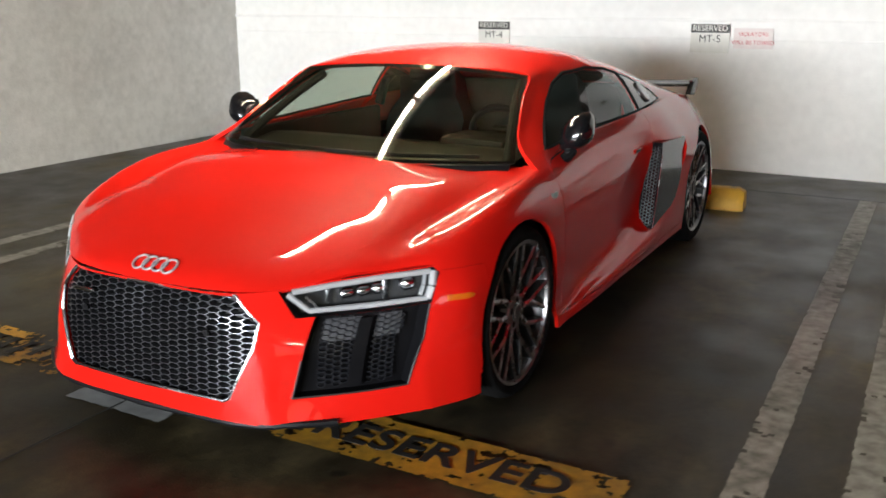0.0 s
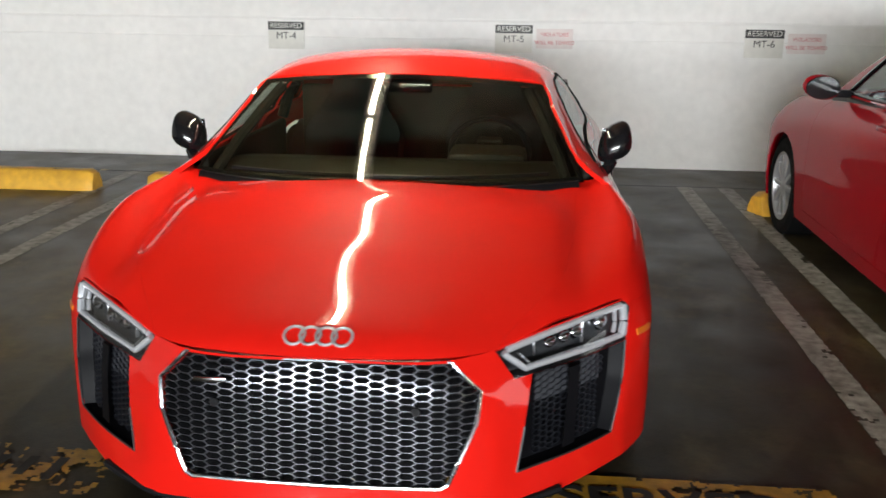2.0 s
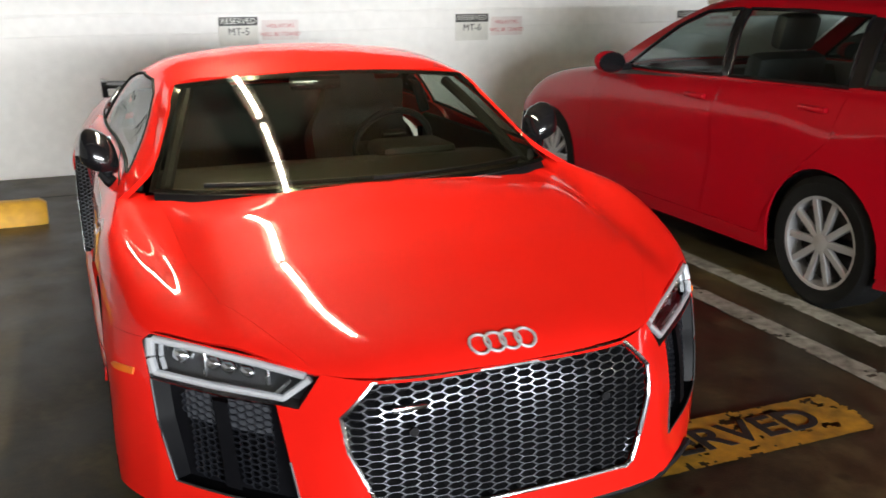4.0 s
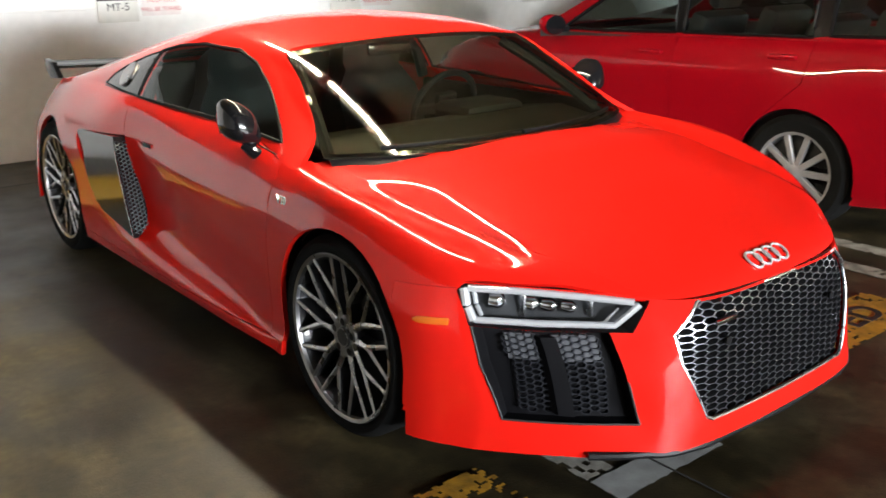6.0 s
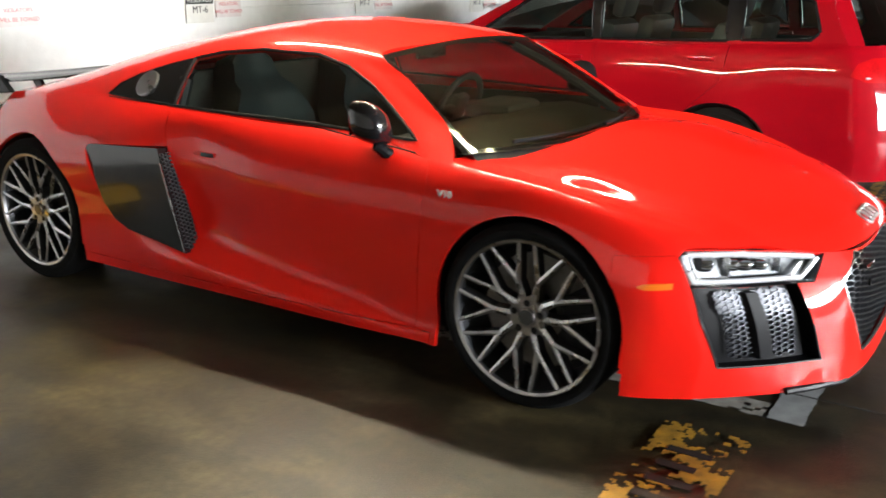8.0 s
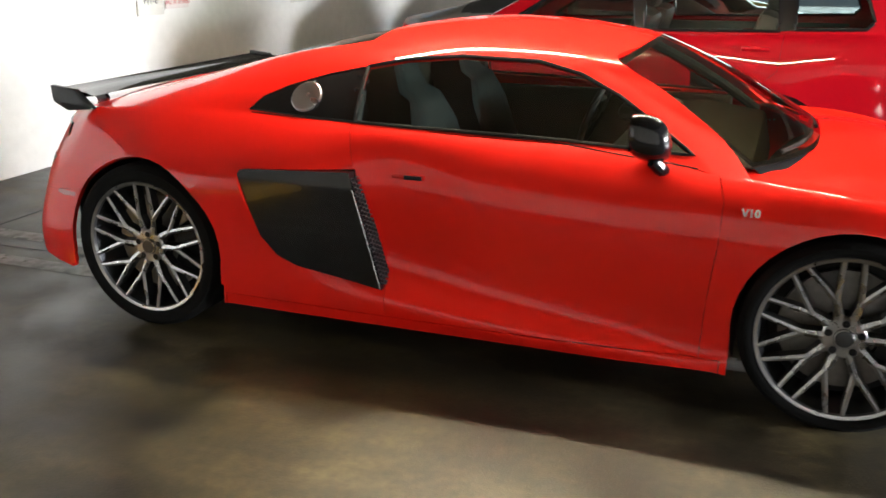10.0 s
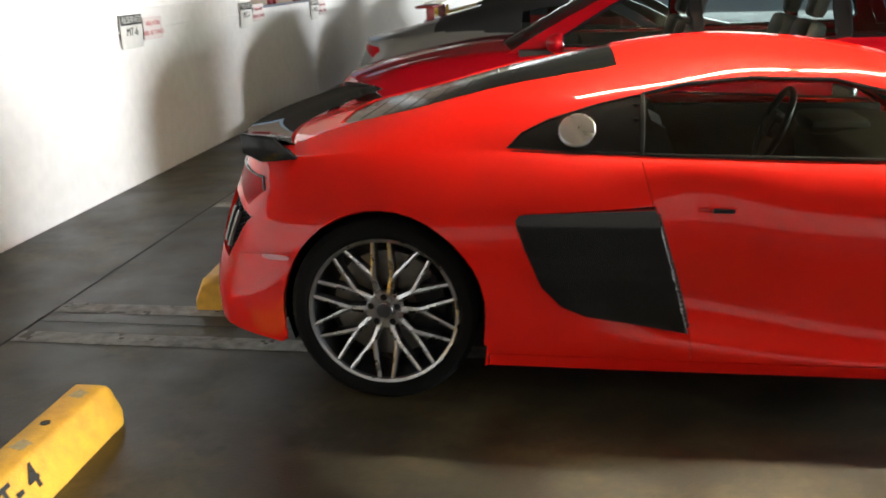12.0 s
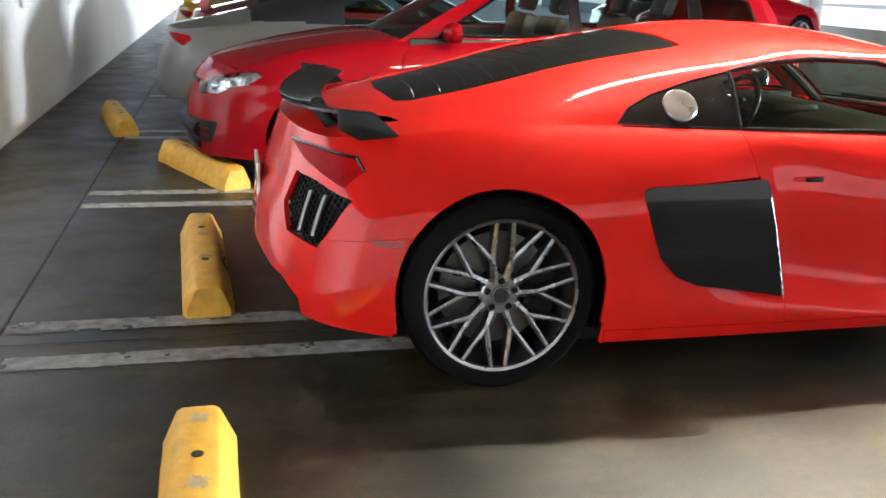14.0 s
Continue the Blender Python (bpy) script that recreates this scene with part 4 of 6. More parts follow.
# dark inner body, so that gaps and openings show black
inner = bmesh.new()
box(inner, (-.62, -.60, .16), (.62, -.42, .50), 0.02)
box(inner, (-.60, -.40, .16), (.60, 3.05, .40), 0.02)
box(inner, (-.80, .42, .16), (.80, 2.22, .34), 0.02)
box(inner, (-.70, 3.02, .30), (.70, 3.22, .66), 0.02)
part("underbody", inner, BLACK, r8)
for s in (1, -1):
    for cy, cz, r in ((FRONT_AXLE, R_FRONT, 0.358), (REAR_AXLE, R_REAR, 0.380)):
        bm = bmesh.new()
        n = 28
        rows = []
        for k in range(n + 1):
            a = math.pi * (-0.12 + 1.24 * k / n)
            y, z = cy + r * math.cos(a), cz + r * math.sin(a)
            rows.append([bm.verts.new((s * x, y, z)) for x in (0.55, 0.75, 0.905)])
        for p, q in zip(rows, rows[1:]):
            for k in range(2):
                bm.faces.new((p[k], p[k + 1], q[k + 1], q[k]))
        hub_wall = [bm.verts.new((s * 0.56, cy + r * math.cos(math.pi * (-0.12 + 1.24 * k / n)), cz + r * math.sin(math.pi * (-0.12 + 1.24 * k / n)))) for k in range(n + 1)]
        bm.faces.new(hub_wall)
        part("wheel_liner", bm, BLACK, r8)


# grille
def clip_hex(cx, cz, w, h, poly):
    return all(inside((cx + dx, cz + dz), poly) for dx, dz in ((w, 0), (-w, 0), (w * .5, h), (-w * .5, h), (w * .5, -h), (-w * .5, -h)))


def honeycomb(poly, place, w, h, wall, depth, loose=True):
    """A mesh of flat hexagons inside a polygon: w and h are half a cell's width and height."""
    bm = bmesh.new()
    xs, zs = [p[0] for p in poly], [p[1] for p in poly]
    col = 0
    x = min(xs)
    while x < max(xs) + w:
        z = min(zs) + (h if col % 2 else 0)
        while z < max(zs) + h:
            pts = [(x + dx * w, z + dz * h) for dx, dz in ((1, 0), (.5, 1), (-.5, 1), (-1, 0), (-.5, -1), (.5, -1))]
            keep_it = inside((x, z), poly) if loose else clip_hex(x, z, w, h, poly)
            if keep_it:
                o = [place(px, pz, 0.0) for px, pz in pts]
                f = 1 - wall
                i1 = [place(x + (px - x) * f, z + (pz - z) * f, 0.0) for px, pz in pts]
                i2 = [place(x + (px - x) * f, z + (pz - z) * f, -depth) for px, pz in pts]
                vo, va, vb = ([bm.verts.new(v) for v in q] for q in (o, i1, i2))
                for k in range(6):
                    q = (k + 1) % 6
                    bm.faces.new((vo[k], vo[q], va[q], va[k]))
                    bm.faces.new((va[k], va[q], vb[q], vb[k]))
            z += 2 * h
        x += 1.5 * w
        col += 1
    return bm


def plate(poly, place, out, n=14):
    """A filled sheet over a polygon, laid on a curved surface."""
    bm = bmesh.new()
    (x0, z0), (x1, z1) = np.min(poly, 0), np.max(poly, 0)
    g = np.zeros((n * 2, n, 3))
    for i in range(n * 2):
        for j in range(n):
            g[i, j] = (x0 + (x1 - x0) * i / (2 * n - 1), 0, z0 + (z1 - z0) * j / (n - 1))
    bm.free()
    bm = grid_bm(g)
    keepers = set(cut(bm, poly, (0, 2)))
    bmesh.ops.delete(bm, geom=[f for f in bm.faces if f not in keepers], context="FACES")
    for v in bm.verts:
        v.co = place(v.co.x, v.co.z, out)
    return bm


def grille_at(x, z, out):
    p = nose_tree.ray_cast(Vector((abs(x), -3, z)), Vector((0, 1, 0)))[0]
    return Vector((x, (p.y if p else -0.9) + 0.018 - out, z))


def lamp_at(x, z, out):
    p = nose_tree.ray_cast(Vector((abs(x), -3, z)), Vector((0, 1, 0)))[0] or nose_tree.find_nearest(Vector((abs(x), -0.48, z)))[0]
    return Vector((x, p.y - out, z))


nose_bm = grid_bm(loft(NOSE[::-1], 60, 40))
nose_tree = BVHTree.FromBMesh(nose_bm)
nose_bm.free()
grille = part("grille", plate(GRILLE, grille_at, -0.05), BLACK, r8, "black radiator recess behind a honeycomb grille")
part("honeycomb", honeycomb(GRILLE, grille_at, 0.0270, 0.0096, 0.12, 0.032), mat("grille_metal", (0.165, 0.17, 0.19), 0.30, 0.9, 0.3, vary=0.2, scale=20), grille, "anthracite metallic honeycomb mesh", sharp=25)
for (x0, z0), (x1, z1) in zip(GRILLE, GRILLE[1:] + GRILLE[:1]):
    bar = [on_front(x0 + (x1 - x0) * k / 12, z0 + (z1 - z0) * k / 12, -0.003) for k in range(13)]
    even = np.polyval(np.polyfit(np.arange(13), [p.y for p in bar], 2), np.arange(13))
    ends = np.linspace(bar[0].y - even[0], bar[-1].y - even[-1], 13)
    part("grille_frame", tube([(p.x * .988, y, p.z) for p, y in zip(bar, even + ends)], 0.0062, 8), ALU, grille, "polished chrome grille surround")
part("badge_bar", box(bmesh.new(), (-.325, -.012, -.006), (-.235, 0.0, .006), 0.003, Matrix.Translation((0, grille_at(-.27, .5, 0.008).y, .503))), CHROME, grille, "small chrome badge")
for x in (-.27, .27):
    part("sensor", lathe([(0, 0.0), (0, .012), (.008, .012), (.008, 0)], 16), BLACK, grille).matrix_local = Matrix.Translation(grille_at(x, .44, 0.012)) @ pose(0, 0, 0, 0, 0, 90)
# four-ring ornament on the bonnet
for k in range(4):
    cx = -0.0645 + 0.043 * k
    pts = []
    for a in np.linspace(0, 2 * math.pi, 28, endpoint=False):
        x, dz = cx + 0.0275 * math.cos(a), 0.030 * math.sin(a)
        y = -0.879 + dz * 0.85
        pts.append(Vector((x, y, on_top(x, y).z + 0.006)))
    part("ring_ornament", tube(pts, 0.0043, 8, True), BADGE, r8, "chrome ring ornament")

INLET_BLACK = mat("inlet_black_plastic", (0.004, 0.004, 0.005), 0.42, vary=0.2, spec=0.08)
VENT_BACK = mat("vent_reflector_grey", (0.055, 0.058, 0.066), 0.5, 0.3, vary=0.2, scale=20)
VENT_METAL = mat("vent_mesh_metal", (0.030, 0.032, 0.040), 0.30, 0.6, vary=0.15, scale=30)
# headlamps and the black inlets under them
for s in (1, -1):
    def lamp_pt(x, z, out, s=s):
        p = lamp_at(x, z, out)
        return Vector((s * p.x, p.y, p.z))
    def deep(x, z, out, s=s):
        p = lamp_at(x, z, out)
        turn = min(1, max(0, (x - .72) / .12))
        back = max(0, -out)
        return Vector((s * (p.x - 0.3 * back - 0.6 * back * turn), p.y - 0.8 * back * turn, p.z))
    head = part("headlamp", plate(LAMP, deep, -0.055), mat("lamp_housing", (0.05, 0.052, 0.056), 0.3, 0.5, vary=0.2) if s > 0 else bpy.data.materials["lamp_housing"], r8, "dark headlamp unit with bright light guides")
    wall_b = bmesh.new()
    pts = [(x0 + (x1 - x0) * k / 8, z0 + (z1 - z0) * k / 8) for (x0, z0), (x1, z1) in zip(LAMP, LAMP[1:] + LAMP[:1]) for k in range(8)]
    a, b = [wall_b.verts.new(lamp_pt(x, z, -0.002)) for x, z in pts], [wall_b.verts.new(deep(x, z, -0.06)) for x, z in pts]
    for k in range(len(pts)):
        q = (k + 1) % len(pts)
        wall_b.faces.new((a[k], a[q], b[q], b[k]))
    part("lamp_wall", wall_b, BLACK, head)
    def guide(keys, w, out, name, material):
        bm = bmesh.new()
        pts = []
        for (x0, z0), (x1, z1) in zip(keys, keys[1:]):
            pts += [(x0 + (x1 - x0) * k / 8, z0 + (z1 - z0) * k / 8) for k in range(8)]
        pts.append(keys[-1])
        part(name, tube([lamp_pt(x, z, out) for x, z in pts], w, 8), material, head)
    guide([(.500, .566), (.60, .581), (.72, .596), (.830, .604)], .0105, -0.009, "upper_light_guide", WHITE_PLASTIC)
    guide([(.838, .604), (.842, .56), (.836, .520)], .0135, -0.010, "outer_light_guide", WHITE_PLASTIC)
    guide([(.812, .598), (.815, .56), (.810, .528)], .007, -0.026, "outer_light_guide", WHITE_PLASTIC)
    guide([(.834, .522), (.70, .512), (.552, .507), (.490, .560)], .0098, -0.010, "lower_light_guide", WHITE_PLASTIC)
    guide([(.74, .517), (.62, .511), (.565, .510), (.528, .548)], .0042, -0.024, "inner_light_guide", ALU)
    for x, z, r in ((.765, .565, .026), (.69, .556, .022), (.655, .551, .020), (.615, .546, .018)):
        lens = part("projector_lens", lathe([(0, 0.0001), (.004, r * .5), (.012, r * .9), (.02, r), (.04, r * 1.05)], 20), CHROME, head)
        lens.matrix_local = Matrix.Translation(deep(x, z, -0.028)) @ pose(0, 0, 0, 0, 0, 90 + s * -20)
    for x in (.725, .585):
        part("lamp_divider", box(bmesh.new(), (-.004, -.012, -.032), (.004, .012, .032), 0.002, Matrix.Translation(deep(x, .552, -.035))), ALU, head)
    cover = plate(LAMP, lamp_pt, -0.0005)
    keep("lamp_cover", outward(cover), GLASS_CLEAR, head, "clear headlamp cover")
    inlet = part("air_inlet", plate(INLET, deep, -0.05), INLET_BLACK, r8, "black air inlet with honeycomb vents")
    wall_b = bmesh.new()
    pts = [(x0 + (x1 - x0) * k / 8, z0 + (z1 - z0) * k / 8) for (x0, z0), (x1, z1) in zip(INLET, INLET[1:] + INLET[:1]) for k in range(8)]
    a, b = [wall_b.verts.new(lamp_pt(x, z, -0.001)) for x, z in pts], [wall_b.verts.new(deep(x, z, -0.055)) for x, z in pts]
    for k in range(len(pts)):
        q = (k + 1) % len(pts)
        wall_b.faces.new((a[k], a[q], b[q], b[k]))
    part("inlet_wall", wall_b, INLET_BLACK, inlet)
    part("inlet_trim", tube([lamp_pt(x, z, 0.001) for (x0, z0), (x1, z1) in zip(INLET[2:7], INLET[3:8]) for x, z in [(x0 + (x1 - x0) * k / 10, z0 + (z1 - z0) * k / 10) for k in range(11)]], 0.0034, 6), DARK_STEEL, inlet)
    for VENT in ([(.592, .472), (.682, .474), (.680, .36), (.668, .262), (.580, .258), (.586, .36)], [(.706, .476), (.790, .482), (.786, .38), (.770, .268), (.694, .263), (.700, .36)]):
        part("honeycomb_vent", honeycomb(VENT, lambda x, z, o, s=s: deep(x, z, o - 0.028), 0.0125, 0.0082, 0.17, 0.012), VENT_METAL, inlet, sharp=25)
        top = [VENT[0], VENT[1], (VENT[1][0] + .001, VENT[1][1] - .070), (VENT[0][0] - .002, VENT[0][1] - .070)]
        part("vent_reflector", plate(top, lambda x, z, o, s=s: deep(x, z, -.034), 0, 8), VENT_BACK, inlet, "silvery reflector behind the vent mesh")
    for BLADE_F in ([(.678, .474), (.710, .476), (.699, .262), (.664, .258)],):
        bm = plate(BLADE_F, lamp_pt, -0.012, 8)
        bmesh.ops.recalc_face_normals(bm, faces=bm.faces)
        r = bmesh.ops.extrude_face_region(bm, geom=bm.faces[:])
        for v in [q for q in r["geom"] if isinstance(q, bmesh.types.BMVert)]:
            v.co.y += 0.03
        part("inlet_fin", bm, INLET_BLACK, inlet)
    # side marker
    bm = bmesh.new()
    rows = []
    for k in range(9):
        y = -.478 + .094 * k / 8
        half = .0095 * min(1, (8.6 - k) / 2)
        rows.append([bm.verts.new((s * on_side(y, .5155 - .005 * k / 8 + dz * half, o).x, y, .5155 - .005 * k / 8 + dz * half)) for dz, o in ((1, -.008), (1, .003), (0, .0045), (-1, .003), (-1, -.008))])
    for p, q in zip(rows, rows[1:]):
        for k in range(4):
            bm.faces.new((p[k], p[k + 1], q[k + 1], q[k]))
    bm.faces.new(rows[0]), bm.faces.new(rows[-1])
    part("side_marker", bm, AMBER, r8, "amber side marker")
# black front lip
lip = []
for x in np.linspace(-.66, .66, 41):
    lip.append((x, float(np.interp(abs(x), (0, .36, .47, .58, .70), (-.980, -.962, -.932, -.866, -.77))) + .005, .152 + .004 * (abs(x) > .5)))
part("front_lip", tube(lip, 0.012, 8), BLACK, r8)

# flank: black blade with its scoop, fuel cap, door handle, fender badge
for s in (1, -1):
    bm = bmesh.new()
    g = np.zeros((40, 30, 3))
    for i in range(40):
        for j in range(30):
            g[i, j] = (0, 1.56 + 0.64 * i / 39, 0.30 + 0.45 * j / 29)
    bm.free()
    bm = grid_bm(g)
    good = set(cut(bm, BLADE, (1, 2)))
    bmesh.ops.delete(bm, geom=[f for f in bm.faces if f not in good], context="FACES")
    for v in bm.verts:
        y, z = v.co.y, v.co.z
        v.co.x = s * (0.992 - 0.11 * (z - 0.52) ** 2 - 0.02 * max(0, (y - 1.9)) ** 2 - 0.05 * max(0, z - .69))
    panel("side_blade", bm, GLOSS_BLACK, r8, "gloss black side blade with an air scoop", depth=0.10, gap=0.0, out_dir=(0, 1.9, 0.5))
    fin = tube([(s * (0.993 - 0.11 * (z - .52) ** 2), y, z) for y, z in [(1.587, .312), (1.652, .554), (1.69, .68)]], 0.0025, 6)
    part("blade_edge", fin, ALU, r8)
    part("scoop_mesh", honeycomb([(0, .33), (0.055, .33), (0.055, .72), (0, .72)], lambda a, z, o, s=s: Vector((s * (0.925 + a), 1.586 + 0.29 * (z - .33) - 0.012 + a * 0.12 - o, z)), 0.011, 0.0085, 0.18, 0.01), RIM_DARK, r8, "dark honeycomb scoop mesh", sharp=25)
    c = on_side(1.972, .974)
    cap = part("fuel_cap", lathe([(-.004, 0.064), (.004, .064), (.0075, .060), (.0078, .057), (.0078, .030), (.0078, 0.0001)], 40), RIM, r8, "round brushed aluminium fuel cap")
    cap.matrix_local = Matrix.Translation((s * c.x, c.y, c.z)) @ Vector((s * 0.78, 0.05, 0.62)).to_track_quat("X", "Z").to_matrix().to_4x4()
    hx = on_side(1.49, .725)
    part("door_handle", box(bmesh.new(), (-.008, -.065, -.009), (.012, .065, .009), 0.006, Matrix.Translation((s * (hx.x - 0.004), 1.50, .728))), RED, r8)
    part("handle_recess", box(bmesh.new(), (-.004, -.04, -.008), (.003, .03, .008), 0.002, Matrix.Translation((s * (hx.x + 0.006), 1.485, .727))), BLACK, r8)
    fx = on_side(.32, .713)
    badge = new("fender_badge", text_mesh("V10", 0.036, WHITE_PLASTIC, "fender_badge", True))
    badge.parent, badge.matrix_local = r8, Matrix.Translation((s * (fx.x + 0.003), .32, .713)) @ pose(0, 0, 0, 90, 0, 90 * s) @ Matrix.Diagonal((1, 1, 3, 1))
    tagged(badge, "small chrome fender lettering")
    # mirror
    bm = bmesh.new()
    bmesh.ops.create_uvsphere(bm, u_segments=24, v_segments=14, radius=1.0)
    for v in bm.verts:
        x, y, z = v.co
        f = lambda q, e: math.copysign(abs(q) ** e, q)
        x, y, z = f(x, .7), f(y, .8), f(z, .7)
        v.co = (x * 0.066 * (1 - 0.16 * z), y * 0.078 + 0.015 * z, z * 0.074 + 0.026 * x)
        if v.co.y > 0.05:
            v.co.y = 0.05
    house = part("mirror_housing", bm, GLOSS_BLACK, r8, "gloss black wing mirror housing", sharp=40)
    house.matrix_local = Matrix.Translation((s * 0.897, 0.665, 0.922)) @ Matrix.Diagonal((s, 1, 1, 1))
    part("mirror_glass", outward(plate([(-.055, -.05), (.05, -.04), (.058, .055), (-.05, .045)], lambda x, z, o: Vector((x, 0.0515, z)), 0, 6), (0, 0, 0)), CHROME, house)
    part("mirror_arm", tube([(s * .845, .605, .800), (s * .868, .618, .818), (s * .886, .64, .845), (s * .893, .655, .880)], [.024, .024, .024, .03], 10), GLOSS_BLACK, r8)

# tail: lamps, outlets, diffuser, wing
for s in (1, -1):
    def tp(x, z, out, s=s):
        p = on_tail(x, z, out)
        return Vector((s * p.x, p.y, p.z))
    tl = part("tail_lamp", plate(TAIL_LAMP, tp, -0.03), BLACK, r8, "red wedge-shaped tail lamp")
    keep("tail_lens", plate(TAIL_LAMP, tp, -0.001), TAIL_RED, tl)
    part("lamp_trim", tube([tp(x0 + (x1 - x0) * k / 6, z0 + (z1 - z0) * k / 6, 0.001) for (x0, z0), (x1, z1) in zip(TAIL_LAMP[:3], TAIL_LAMP[1:4]) for k in range(7)], 0.006, 6), GLOSS_BLACK, tl, "gloss black edge over the lamp")
    oz = part("rear_outlet", plate(OUTLET, tp, -0.05), BLACK, r8, "black rear air outlet with upright fins")
    part("outlet_mesh", honeycomb(OUTLET, lambda x, z, o, s=s: tp(x, z, o - 0.02), 0.0135, 0.0095, 0.2, 0.008), INLET_BLACK, oz, sharp=25)
    for x in (.71, .785):
        part("outlet_fin", tube([tp(x - 0.02 * k / 6, .53 + .135 * k / 6, -0.006) for k in range(7)], 0.010, 6), DISC, oz)
    bm = bmesh.new()
    mk = [(2.99, .545), (3.09, .552), (3.10, .538), (3.06, .528), (2.99, .530)]
    a = [bm.verts.new((s * on_side(y, z, 0.006).x, y, z)) for y, z in mk]
    bm.faces.new(a)
    part("rear_marker", bm, mat("dark_red_reflector", (0.35, 0.02, 0.02), 0.2, coat=1.0, vary=0.1) if s > 0 else bpy.data.materials["dark_red_reflector"], r8, "dark red rear side marker")
part("diffuser", prism([(-.66, .19), (.66, .19), (.72, .38), (-.72, .38)], 1, 3.02, 3.20, 0.01), BLACK, r8, "black rear diffuser under the bumper")
plate_ob = part("number_plate", box(bmesh.new(), (-.155, 3.428, .50), (.155, 3.442, .655), 0.004), SIGN_WHITE, r8, "white number plate with plain bars")
for k in range(3):
    part("plate_bar", box(bmesh.new(), (-.12 + .085 * k, 3.442, .55), (-.05 + .085 * k, 3.4435, .61), 0), SIGN_BLACK, plate_ob)


def wing_at(x):
    """Centre of the wing's chord: y, z."""
    q = (x / 0.785) ** 2
    return 3.25 - 0.175 * q, 0.897 + 0.034 * q


bm = bmesh.new()
rows = []
for x in np.linspace(-.785, .785, 40):
    y, z = wing_at(x)
    ch = 0.088
    prof = [(-ch, -.010), (-ch * .6, .004), (0, .010), (ch * .7, .012), (ch, .020), (ch, .010), (0, -.008), (-ch * .6, -.014)]
    rows.append([bm.verts.new((x, y + a, z + b)) for a, b in prof])
for p, q in zip(rows, rows[1:]):
    for k in range(8):
        bm.faces.new((p[k], p[(k + 1) % 8], q[(k + 1) % 8], q[k]))
wing = part("rear_wing", bm, CARBON, r8, "fixed carbon rear wing", sharp=45)
for s in (1, -1):
    part("wing_end", prism([(2.983, .868), (3.12, .856), (3.190, .892), (3.196, .962), (3.07, .948)], 0, s * .785 - .016, s * .785 + .016, 0.006), CARBON, wing)
    part("wing_strut", prism([(3.10, .82), (3.18, .82), (3.25, .915), (3.19, .915)], 0, s * .50 - .012, s * .50 + .012, 0.004), CARBON, wing)


